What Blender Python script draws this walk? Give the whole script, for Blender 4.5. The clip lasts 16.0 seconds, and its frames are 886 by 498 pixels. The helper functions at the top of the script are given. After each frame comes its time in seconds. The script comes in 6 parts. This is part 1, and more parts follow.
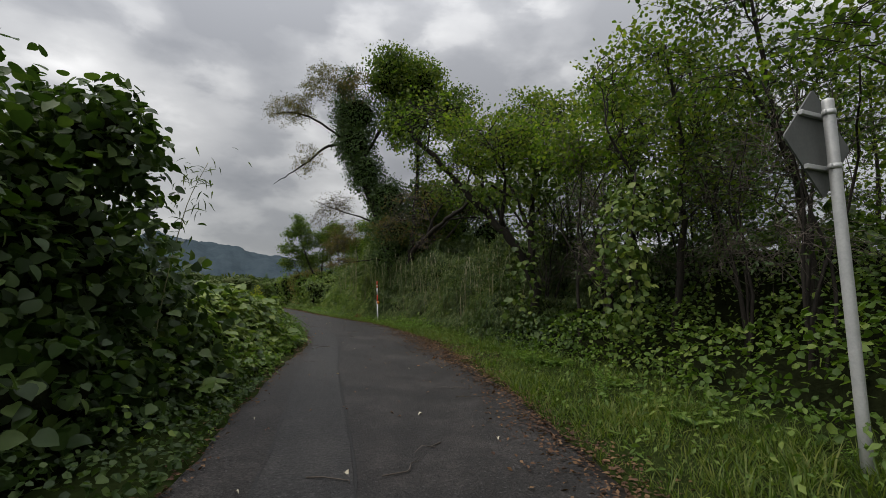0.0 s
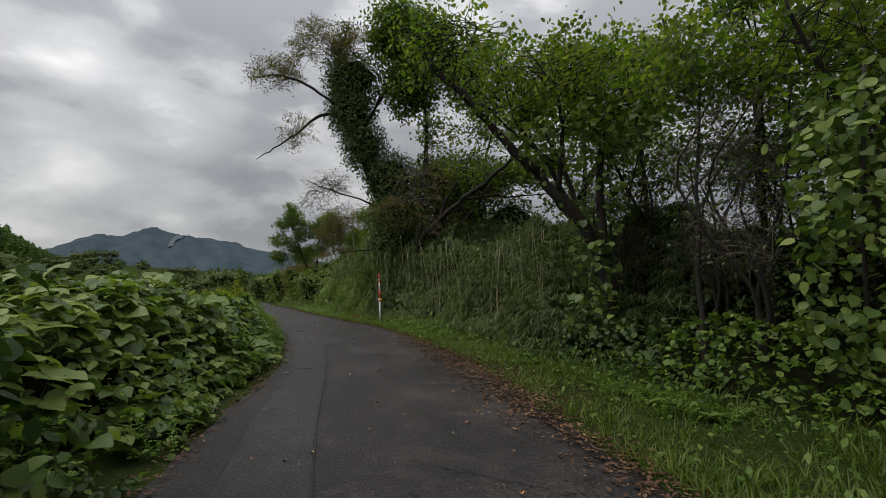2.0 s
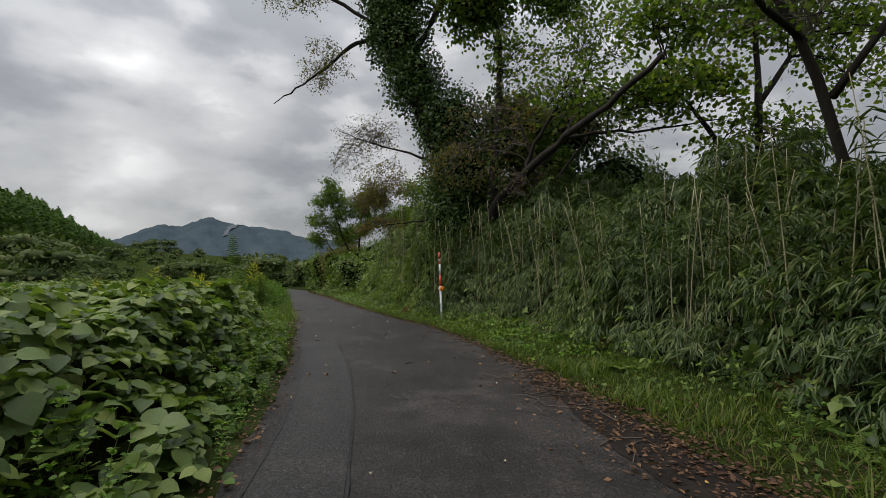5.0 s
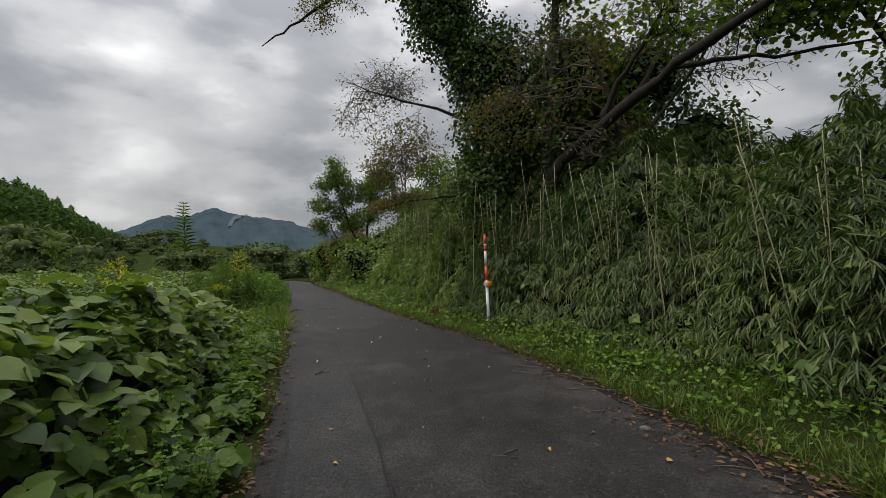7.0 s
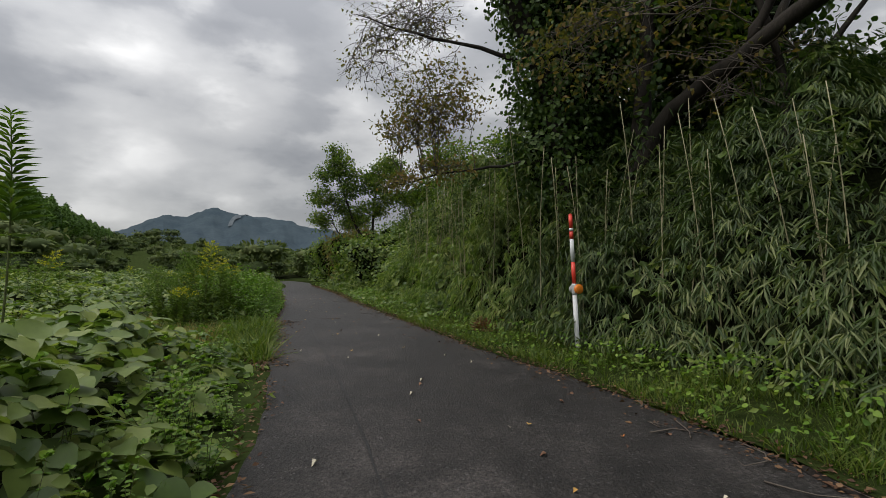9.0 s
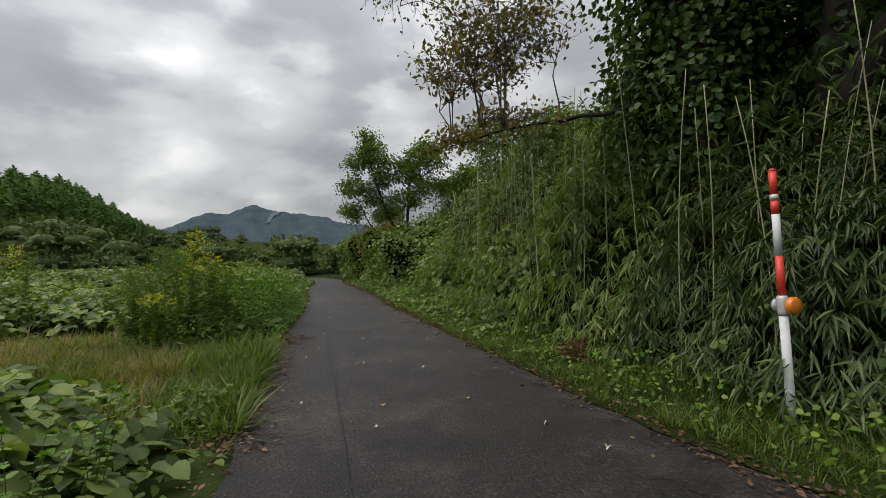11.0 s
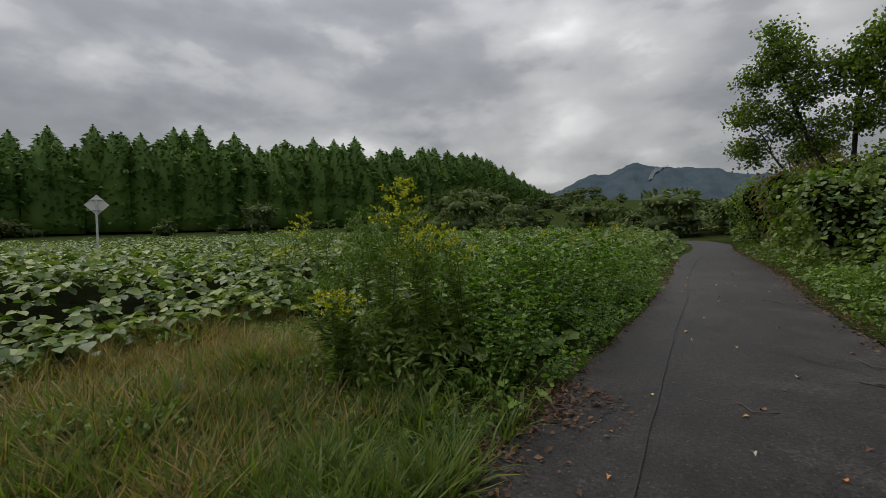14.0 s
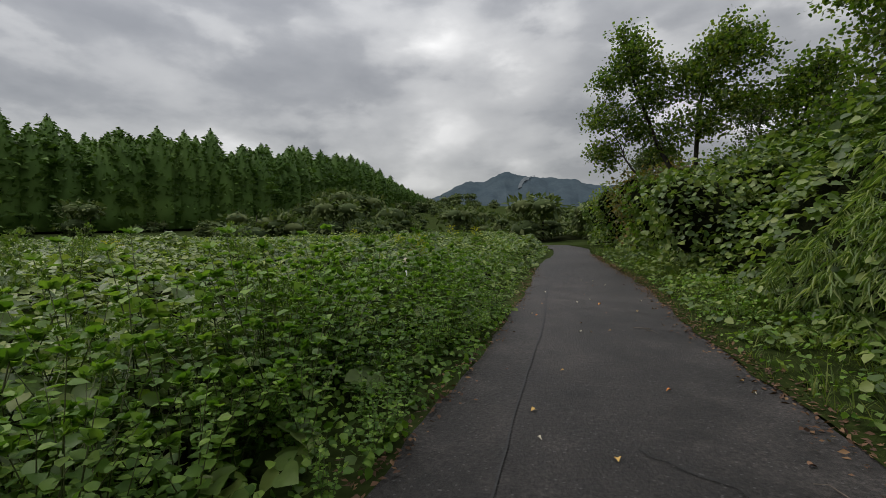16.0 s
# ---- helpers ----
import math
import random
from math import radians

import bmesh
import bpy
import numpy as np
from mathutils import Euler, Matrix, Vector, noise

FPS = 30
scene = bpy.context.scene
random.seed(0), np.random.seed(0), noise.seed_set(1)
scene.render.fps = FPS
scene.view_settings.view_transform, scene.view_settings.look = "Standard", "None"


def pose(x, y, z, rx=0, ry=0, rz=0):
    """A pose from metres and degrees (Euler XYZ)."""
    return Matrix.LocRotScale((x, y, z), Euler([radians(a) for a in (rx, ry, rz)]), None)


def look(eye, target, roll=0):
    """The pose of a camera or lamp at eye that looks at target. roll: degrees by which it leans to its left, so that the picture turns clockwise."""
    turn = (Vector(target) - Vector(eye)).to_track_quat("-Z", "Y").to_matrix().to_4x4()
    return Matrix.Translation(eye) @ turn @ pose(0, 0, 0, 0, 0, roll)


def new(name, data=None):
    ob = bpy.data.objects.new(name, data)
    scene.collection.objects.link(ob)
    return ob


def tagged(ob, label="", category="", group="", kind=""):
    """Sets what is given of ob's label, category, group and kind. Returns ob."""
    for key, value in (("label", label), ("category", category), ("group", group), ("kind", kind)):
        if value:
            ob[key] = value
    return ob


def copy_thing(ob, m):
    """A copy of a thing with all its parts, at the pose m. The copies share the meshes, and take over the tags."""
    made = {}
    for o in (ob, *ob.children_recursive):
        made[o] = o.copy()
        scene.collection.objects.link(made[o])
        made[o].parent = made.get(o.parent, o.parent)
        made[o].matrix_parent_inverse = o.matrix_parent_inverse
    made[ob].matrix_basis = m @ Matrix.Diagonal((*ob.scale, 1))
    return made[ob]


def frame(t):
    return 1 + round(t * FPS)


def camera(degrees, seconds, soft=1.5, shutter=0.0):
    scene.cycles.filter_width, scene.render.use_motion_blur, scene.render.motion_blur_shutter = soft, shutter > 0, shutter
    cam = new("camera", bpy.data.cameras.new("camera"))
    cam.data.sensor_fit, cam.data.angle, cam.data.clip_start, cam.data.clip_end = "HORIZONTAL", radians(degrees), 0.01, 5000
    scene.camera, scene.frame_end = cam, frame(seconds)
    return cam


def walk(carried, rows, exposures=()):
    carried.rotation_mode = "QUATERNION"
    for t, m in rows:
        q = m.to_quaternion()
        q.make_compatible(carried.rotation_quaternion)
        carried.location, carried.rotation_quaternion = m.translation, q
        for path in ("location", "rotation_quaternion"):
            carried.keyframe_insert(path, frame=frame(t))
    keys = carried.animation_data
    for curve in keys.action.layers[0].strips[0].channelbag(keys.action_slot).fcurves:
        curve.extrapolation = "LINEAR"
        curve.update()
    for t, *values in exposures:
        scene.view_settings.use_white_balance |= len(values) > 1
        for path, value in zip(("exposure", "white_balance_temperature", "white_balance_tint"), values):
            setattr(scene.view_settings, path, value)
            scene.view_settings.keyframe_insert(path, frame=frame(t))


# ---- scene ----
cam = camera(87.7, 16.0, soft=0.65)
METRES, EYE, TILT, LEAN, TURN = 25.5, 1.2, 6.6, 0.0, 0.0
ROWS = [
    (0.0, 0.0, 0.0, 0.0, -0.0, 0.0, -0.0),
    (0.5, -0.0063, 0.0351, -0.0047, -0.03, -0.38, 0.05),
    (1.0, -0.0143, 0.0703, -0.0086, -0.29, -0.29, 0.05),
    (1.5, -0.0185, 0.1058, -0.0117, -0.09, -0.29, 0.08),
    (2.0, -0.025, 0.1413, -0.0143, -0.15, -0.52, 0.12),
    (2.5, -0.026, 0.1756, -0.0182, 0.23, -0.77, 0.21),
    (3.0, -0.0319, 0.2123, -0.0208, 0.89, -1.26, 0.34),
    (3.5, -0.0366, 0.2462, -0.025, 2.33, -1.69, 0.51),
    (4.0, -0.0486, 0.2819, -0.0283, 3.51, -1.81, 0.58),
    (4.5, -0.0595, 0.3144, -0.0323, 4.8, -1.96, 0.69),
    (7.0, -0.1149, 0.4705, -0.0465, 5.74, -3.49, 1.19),
    (7.5, -0.1267, 0.4997, -0.0506, 5.85, -3.6, 1.18),
    (8.0, -0.1406, 0.5325, -0.0538, 5.47, -3.61, 1.11),
    (8.5, -0.1512, 0.5619, -0.0574, 5.59, -3.42, 1.07),
    (11.0, -0.188, 0.6852, -0.0681, 9.86, -4.08, 1.85),
    (11.5, -0.1948, 0.7107, -0.0703, 12.74, -4.17, 2.25),
    (12.0, -0.2009, 0.7398, -0.0725, 17.47, -4.25, 2.8),
    (12.5, -0.2092, 0.767, -0.0747, 25.22, -4.49, 3.62),
    (13.0, -0.2184, 0.7936, -0.076, 36.85, -4.93, 4.74),
    (13.5, -0.2333, 0.8183, -0.078, 47.82, -5.48, 5.69),
    (14.0, -0.2434, 0.8427, -0.0803, 54.7, -5.88, 6.21),
    (14.5, -0.2563, 0.8685, -0.084, 51.92, -5.86, 5.94),
    (15.0, -0.2664, 0.8948, -0.0868, 47.3, -6.25, 5.6),
    (15.5, -0.2805, 0.9191, -0.09, 43.33, -6.74, 5.26),
    (16.0, -0.2908, 0.9443, -0.0929, 39.98, -6.81, 4.95),
]
walk(cam, [(t, pose(0, 0, EYE, TILT, LEAN, TURN) @ pose(METRES * x, METRES * y, METRES * z, 90 + pitch, roll, yaw)) for t, x, y, z, yaw, pitch, roll in ROWS], exposures=[(0, 0.0), (3.5, -0.03), (4.5, 0.12), (8.5, 0.1), (11, 0.22), (12.5, 0.29), (13.5, 0.08), (14.5, -0.24), (15.5, -0.16), (16, 0.0)])

# ---- world, sun and exposure ----
SUN_EL, SUN_AZ = 52.0, 112.0


def node(tree, kind, **values):
    n = tree.nodes.new(kind)
    for key, value in values.items():
        n.inputs[key].default_value = value
    return n


def ramp(tree, fac, stops):
    r = tree.nodes.new("ShaderNodeValToRGB")
    while len(r.color_ramp.elements) < len(stops):
        r.color_ramp.elements.new(0.5)
    for e, (at, col) in zip(r.color_ramp.elements, stops):
        e.position, e.color = at, (*col, 1.0)
    tree.links.new(fac, r.inputs["Fac"])
    return r.outputs["Color"]


def maths(tree, op, a, b=None, c=None, clamp=False):
    n = tree.nodes.new("ShaderNodeMath")
    n.operation, n.use_clamp = op, clamp
    for i, v in enumerate((a, b, c)):
        if v is None:
            continue
        if isinstance(v, (int, float)):
            n.inputs[i].default_value = v
        else:
            tree.links.new(v, n.inputs[i])
    return n.outputs[0]


def mix_col(tree, fac, a, b, blend="MIX"):
    n = tree.nodes.new("ShaderNodeMix")
    n.data_type, n.blend_type = "RGBA", blend
    for slot, v in ((0, fac), (6, a), (7, b)):
        if isinstance(v, (int, float)):
            n.inputs[slot].default_value = v
        elif isinstance(v, tuple):
            n.inputs[slot].default_value = (*v, 1.0)
        else:
            tree.links.new(v, n.inputs[slot])
    return n.outputs[2]


world = bpy.data.worlds.new("overcast_sky")
scene.world = world
world.use_nodes = True
wt = world.node_tree
wt.nodes.clear()
coord = wt.nodes.new("ShaderNodeTexCoord")
sep = wt.nodes.new("ShaderNodeSeparateXYZ")
wt.links.new(coord.outputs["Generated"], sep.inputs[0])
up = maths(wt, "MAXIMUM", sep.outputs[2], 0.0)
shift = wt.nodes.new("ShaderNodeMapping")
shift.inputs["Location"].default_value = (3.1, 1.4, 0.7)
shift.inputs["Rotation"].default_value = (radians(9), radians(-7), 0)
shift.inputs["Scale"].default_value = (1.0, 1.0, 2.1)
wt.links.new(coord.outputs["Generated"], shift.inputs[0])
big = node(wt, "ShaderNodeTexNoise", Scale=2.7, Detail=8.0, Roughness=0.47, Distortion=0.1)
small = node(wt, "ShaderNodeTexNoise", Scale=9.0, Detail=10.0, Roughness=0.52, Distortion=0.1)
wt.links.new(shift.outputs[0], big.inputs["Vector"])
wt.links.new(shift.outputs[0], small.inputs["Vector"])
# billows: rounded heads whose edges are frayed by the finer noise
fray = wt.nodes.new("ShaderNodeVectorMath")
fray.operation = "MULTIPLY_ADD"
wt.links.new(small.outputs["Color"], fray.inputs[0])
fray.inputs[1].default_value = (0.16, 0.16, 0.16)
wt.links.new(shift.outputs[0], fray.inputs[2])
puff = node(wt, "ShaderNodeTexVoronoi", Scale=6.0)
puff.feature = "SMOOTH_F1"
wt.links.new(fray.outputs[0], puff.inputs["Vector"])
heads = maths(wt, "SUBTRACT", 0.80, puff.outputs["Distance"])
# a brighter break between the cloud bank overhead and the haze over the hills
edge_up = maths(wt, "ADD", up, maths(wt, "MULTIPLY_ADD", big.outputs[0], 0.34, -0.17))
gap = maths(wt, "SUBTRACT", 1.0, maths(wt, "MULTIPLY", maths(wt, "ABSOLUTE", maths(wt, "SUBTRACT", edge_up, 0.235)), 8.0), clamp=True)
cloud = maths(wt, "ADD", maths(wt, "MULTIPLY", big.outputs[0], 0.60), maths(wt, "MULTIPLY", small.outputs[0], 0.17))
cloud = maths(wt, "ADD", cloud, maths(wt, "MULTIPLY", heads, 0.26))
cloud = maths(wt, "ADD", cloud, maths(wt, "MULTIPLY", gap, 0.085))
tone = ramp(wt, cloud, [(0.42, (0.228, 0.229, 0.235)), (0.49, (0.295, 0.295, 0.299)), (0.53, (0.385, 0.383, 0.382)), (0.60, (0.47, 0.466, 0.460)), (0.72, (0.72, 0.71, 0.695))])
sky = wt.nodes.new("ShaderNodeTexSky")
sky.sky_type, sky.sun_disc = "NISHITA", False
sky.sun_elevation, sky.sun_rotation = radians(SUN_EL), radians(-SUN_AZ)
thin = mix_col(wt, 0.10, tone, mix_col(wt, 1.0, sky.outputs[0], (0.10, 0.10, 0.10), "MULTIPLY"))
# an overcast sky is about three times brighter overhead than at the horizon
zenith = maths(wt, "MULTIPLY_ADD", maths(wt, "POWER", up, 2.4), 4.6, 1.04)
back = wt.nodes.new("ShaderNodeBackground")
wt.links.new(thin, back.inputs["Color"])
wt.links.new(zenith, back.inputs["Strength"])
wout = wt.nodes.new("ShaderNodeOutputWorld")
wt.links.new(back.outputs[0], wout.inputs[0])

sun = new("sun", bpy.data.lights.new("sun", "SUN"))
sun.data.energy, sun.data.angle, sun.data.color = 1.5, radians(40), (1.0, 0.95, 0.86)
sun.matrix_world = look((0, 0, 60), Vector((0, 0, 60)) - Vector((math.sin(radians(SUN_AZ)) * -math.cos(radians(SUN_EL)), math.cos(radians(SUN_AZ)) * math.cos(radians(SUN_EL)), math.sin(radians(SUN_EL)))))

# ---- materials ----


def material(name):
    m = bpy.data.materials.new(name)
    m.use_nodes = True
    t = m.node_tree
    return m, t, t.nodes["Principled BSDF"], t.nodes["Material Output"]


def bump(tree, shader, height, strength, distance):
    b = node(tree, "ShaderNodeBump", Strength=strength, Distance=distance)
    tree.links.new(height, b.inputs["Height"])
    tree.links.new(b.outputs[0], shader.inputs["Normal"])


def leaf_mat(name, dark, mid, light, shine=0.45, through_light=0.3, patch=0.35):
    """Leaves: each its own shade, drifting in patches, some light passing through."""
    m, t, p, out = material(name)
    geo = t.nodes.new("ShaderNodeNewGeometry")
    patchy = node(t, "ShaderNodeTexNoise", Scale=patch, Detail=3.0)
    t.links.new(geo.outputs["Position"], patchy.inputs["Vector"])
    fac = maths(t, "MULTIPLY_ADD", patchy.outputs[0], 0.8, -0.25)
    fac = maths(t, "ADD", maths(t, "MULTIPLY", geo.outputs["Random Per Island"], 0.75), fac, clamp=True)
    col = ramp(t, fac, [(0.12, dark), (0.55, mid), (0.93, light)])
    fine = node(t, "ShaderNodeTexNoise", Scale=28.0, Detail=2.0)
    t.links.new(geo.outputs["Position"], fine.inputs["Vector"])
    col = mix_col(t, 0.35, col, mix_col(t, fine.outputs[0], (0.45, 0.45, 0.4), (1.5, 1.5, 1.4)), "MULTIPLY")
    t.links.new(col, p.inputs["Base Color"])
    p.inputs["Roughness"].default_value = shine
    p.inputs["Specular IOR Level"].default_value = 0.27
    tl = t.nodes.new("ShaderNodeBsdfTranslucent")
    t.links.new(mix_col(t, 1.0, col, (1.3, 1.5, 0.6), "MULTIPLY"), tl.inputs[0])
    mx = t.nodes.new("ShaderNodeMixShader")
    mx.inputs[0].default_value = through_light
    t.links.new(p.outputs[0], mx.inputs[1])
    t.links.new(tl.outputs[0], mx.inputs[2])
    t.links.new(mx.outputs[0], out.inputs[0])
    return m


def rough_mat(name, a, b, scale=6.0, rough=0.85, relief=0.4, depth=0.01, metal=0.0, per_object=0.0, stretch=(1, 1, 1), spec=0.3):
    """A mottled solid surface: two shades at two scales, with fine relief."""
    m, t, p, out = material(name)
    co = t.nodes.new("ShaderNodeTexCoord")
    mp = t.nodes.new("ShaderNodeMapping")
    mp.inputs["Scale"].default_value = stretch
    t.links.new(co.outputs["Object"], mp.inputs[0])
    n1 = node(t, "ShaderNodeTexNoise", Scale=scale, Detail=6.0, Roughness=0.6)
    n2 = node(t, "ShaderNodeTexNoise", Scale=scale * 9, Detail=4.0)
    for n in (n1, n2):
        t.links.new(mp.outputs[0], n.inputs["Vector"])
    f = maths(t, "ADD", maths(t, "MULTIPLY", n1.outputs[0], 0.65), maths(t, "MULTIPLY", n2.outputs[0], 0.35))
    if per_object:
        info = t.nodes.new("ShaderNodeObjectInfo")
        f = maths(t, "ADD", f, maths(t, "MULTIPLY_ADD", info.outputs["Random"], per_object, -per_object / 2))
    t.links.new(ramp(t, f, [(0.32, a), (0.68, b)]), p.inputs["Base Color"])
    p.inputs["Roughness"].default_value = rough
    p.inputs["Metallic"].default_value = metal
    p.inputs["Specular IOR Level"].default_value = spec
    bump(t, p, f, relief, depth)
    return m


def asphalt_mat(name, dark, light, worn, damp):
    """Damp old asphalt: pale chippings in dark binder, broad worn and damp stains."""
    m, t, p, out = material(name)
    co = t.nodes.new("ShaderNodeTexCoord")
    grit = node(t, "ShaderNodeTexVoronoi", Scale=52.0)
    fine = node(t, "ShaderNodeTexNoise", Scale=42.0, Detail=6.0, Roughness=0.8)
    broad = node(t, "ShaderNodeTexNoise", Scale=0.75, Detail=7.0, Roughness=0.68)
    blotch = node(t, "ShaderNodeTexNoise", Scale=3.5, Detail=5.0, Roughness=0.65)
    for n in (grit, fine, broad, blotch):
        t.links.new(co.outputs["Object"], n.inputs["Vector"])
    speck = maths(t, "MULTIPLY", maths(t, "GREATER_THAN", grit.outputs["Color"], 0.80), maths(t, "LESS_THAN", grit.outputs["Distance"], 0.34))
    stain = maths(t, "ADD", maths(t, "MULTIPLY", broad.outputs[0], 0.6), maths(t, "MULTIPLY", blotch.outputs[0], 0.4))
    col = ramp(t, stain, [(0.38, dark), (0.50, light), (0.63, worn)])
    col = mix_col(t, 0.9, col, ramp(t, fine.outputs[0], [(0.36, (0.12, 0.12, 0.12)), (0.5, (0.95, 0.93, 0.91)), (0.64, (2.3, 2.2, 2.1))]), "MULTIPLY")
    col = mix_col(t, maths(t, "MULTIPLY", speck, 0.55), col, (0.12, 0.117, 0.113))
    t.links.new(col, p.inputs["Base Color"])
    t.links.new(maths(t, "MULTIPLY_ADD", stain, 0.5, damp), p.inputs["Roughness"])
    p.inputs["Specular IOR Level"].default_value = 0.35
    bump(t, p, maths(t, "ADD", fine.outputs[0], maths(t, "MULTIPLY", grit.outputs["Distance"], -0.6)), 1.0, 0.010)
    return m


KUDZU = leaf_mat("kudzu_leaf", (0.035, 0.066, 0.015), (0.107, 0.162, 0.040), (0.225, 0.268, 0.074), 0.39, 0.30)
# darker copy of the kudzu leaf: shade of bush and thicket in its greens
KUDZU_SHADED = leaf_mat("vine_leaf_painted_shade", (0.018, 0.036, 0.009), (0.040, 0.072, 0.018), (0.080, 0.120, 0.029), 0.48, 0.30)
HERB = leaf_mat("fresh_herb_leaf", (0.038, 0.076, 0.010), (0.093, 0.155, 0.026), (0.168, 0.220, 0.046), 0.5, 0.32)
MINT = leaf_mat("bright_herb_leaf", (0.052, 0.115, 0.014), (0.126, 0.225, 0.030), (0.215, 0.315, 0.052), 0.5, 0.35)
BAMBOO = leaf_mat("bamboo_leaf", (0.027, 0.050, 0.014), (0.066, 0.105, 0.031), (0.180, 0.205, 0.085), 0.42, 0.26)
BAMBOO_PALE = leaf_mat("pale_bamboo_leaf", (0.056, 0.098, 0.022), (0.130, 0.190, 0.048), (0.270, 0.300, 0.115), 0.42, 0.34)
TREE = leaf_mat("tree_leaf", (0.039, 0.073, 0.012), (0.089, 0.140, 0.025), (0.164, 0.187, 0.036), 0.48, 0.55)
# lighter copy of TREE: the brightness of lit crowns is in its colour
CANOPY = leaf_mat("canopy_leaf_painted_light", (0.046, 0.083, 0.012), (0.108, 0.162, 0.025), (0.195, 0.215, 0.040), 0.5, 0.6)
OLIVE = leaf_mat("autumn_tree_leaf", (0.074, 0.077, 0.023), (0.139, 0.126, 0.042), (0.218, 0.135, 0.052), 0.55, 0.42)
IVY = leaf_mat("ivy_leaf", (0.020, 0.046, 0.011), (0.047, 0.088, 0.020), (0.090, 0.140, 0.032), 0.44, 0.25)
CEDAR = leaf_mat("cedar_needles", (0.034, 0.072, 0.013), (0.066, 0.127, 0.021), (0.106, 0.175, 0.030), 0.7, 0.15, 0.12)
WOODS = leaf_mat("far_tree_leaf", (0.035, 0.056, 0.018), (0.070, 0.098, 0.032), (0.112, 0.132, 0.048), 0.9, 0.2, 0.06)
GRASS = leaf_mat("verge_grass", (0.040, 0.075, 0.010), (0.092, 0.138, 0.020), (0.175, 0.190, 0.048), 0.5, 0.40, 0.8)
DRY_GRASS = leaf_mat("dry_grass", (0.100, 0.092, 0.024), (0.205, 0.158, 0.056), (0.330, 0.235, 0.105), 0.6, 0.35, 0.8)
FLOWER = leaf_mat("goldenrod_bloom", (0.120, 0.180, 0.022), (0.340, 0.345, 0.022), (0.600, 0.490, 0.026), 0.7, 0.3)
DEAD = leaf_mat("dead_leaf", (0.050, 0.026, 0.017), (0.105, 0.055, 0.032), (0.210, 0.125, 0.065), 0.7, 0.12, 1.5)
BRACKEN = leaf_mat("dead_bracken", (0.055, 0.028, 0.015), (0.120, 0.062, 0.030), (0.200, 0.110, 0.050), 0.75, 0.2)
CULM = rough_mat("bamboo_culm", (0.17, 0.17, 0.085), (0.40, 0.36, 0.23), 4.0, 0.5, 0.2, 0.004)
BARK = rough_mat("bark", (0.009, 0.0075, 0.006), (0.034, 0.028, 0.022), 5.0, 0.9, 0.9, 0.03, stretch=(1, 1, 0.25))
TWIG = rough_mat("grey_twig", (0.060, 0.050, 0.042), (0.130, 0.110, 0.090), 8.0, 0.85, 0.3, 0.004)
STEM = rough_mat("green_stem", (0.060, 0.085, 0.025), (0.110, 0.120, 0.045), 8.0, 0.7, 0.2, 0.003)
EARTH = rough_mat("rough_grassy_earth", (0.020, 0.026, 0.009), (0.046, 0.066, 0.020), 1.3, 1.0, 0.9, 0.05, spec=0.0)
# near-black: the shade under the leaves is painted into the stems' colour
SHADED_STEMS = rough_mat("shade_painted_stems", (0.005, 0.006, 0.003), (0.016, 0.020, 0.008), 3.0, 1.0, 1.0, 0.08, spec=0.0)
ROAD = asphalt_mat("damp_asphalt", (0.0092, 0.0081, 0.0078), (0.0215, 0.0192, 0.0183), (0.048, 0.043, 0.041), 0.42)
PATCH = asphalt_mat("smooth_asphalt_strip", (0.017, 0.0165, 0.017), (0.027, 0.026, 0.026), (0.045, 0.043, 0.042), 0.42)
TURF = rough_mat("mossy_turf", (0.010, 0.016, 0.005), (0.036, 0.048, 0.014), 9.0, 1.0, 0.9, 0.03, spec=0.0)
SEAM = rough_mat("tar_seam", (0.010, 0.010, 0.010), (0.024, 0.023, 0.023), 12.0, 0.6, 0.6, 0.01)
ZINC = rough_mat("galvanised_steel", (0.40, 0.41, 0.41), (0.58, 0.58, 0.57), 7.0, 0.5, 0.15, 0.003, metal=0.35, spec=0.5)
GREY = rough_mat("grey_sign_back", (0.105, 0.110, 0.105), (0.15, 0.155, 0.145), 5.0, 0.6, 0.15, 0.002)
PALE = rough_mat("weathered_pale_sign", (0.50, 0.50, 0.47), (0.66, 0.65, 0.61), 5.0, 0.6, 0.15, 0.002)
WHITE = rough_mat("scuffed_white_paint", (0.50, 0.51, 0.52), (0.74, 0.74, 0.74), 9.0, 0.5, 0.15, 0.002)
RED = rough_mat("red_reflective_band", (0.55, 0.035, 0.022), (0.72, 0.060, 0.035), 9.0, 0.4, 0.1, 0.002, spec=0.5)
ORANGE = rough_mat("orange_reflector", (0.62, 0.16, 0.015), (0.75, 0.24, 0.025), 12.0, 0.25, 0.2, 0.002, spec=0.6)
BLACK = rough_mat("black_lettering", (0.03, 0.03, 0.03), (0.06, 0.06, 0.06), 9.0, 0.6, 0.1, 0.001)
CREAM = rough_mat("faded_cream_plastic", (0.55, 0.46, 0.36), (0.68, 0.60, 0.48), 9.0, 0.5, 0.1, 0.001)
STONE = rough_mat("grey_stone", (0.10, 0.10, 0.095), (0.22, 0.215, 0.20), 7.0, 0.9, 0.8, 0.02)
# distance haze is mixed into these two base colours, hence the blue-grey
MOUNT = rough_mat("hazed_wooded_mountain", (0.040, 0.058, 0.072), (0.066, 0.086, 0.098), 0.012, 1.0, 0.6, 8.0, spec=0.0)
SCAR = rough_mat("hazed_bare_slope", (0.085, 0.100, 0.112), (0.130, 0.148, 0.160), 0.03, 1.0, 0.3, 3.0, spec=0.0)
FALLEN = []
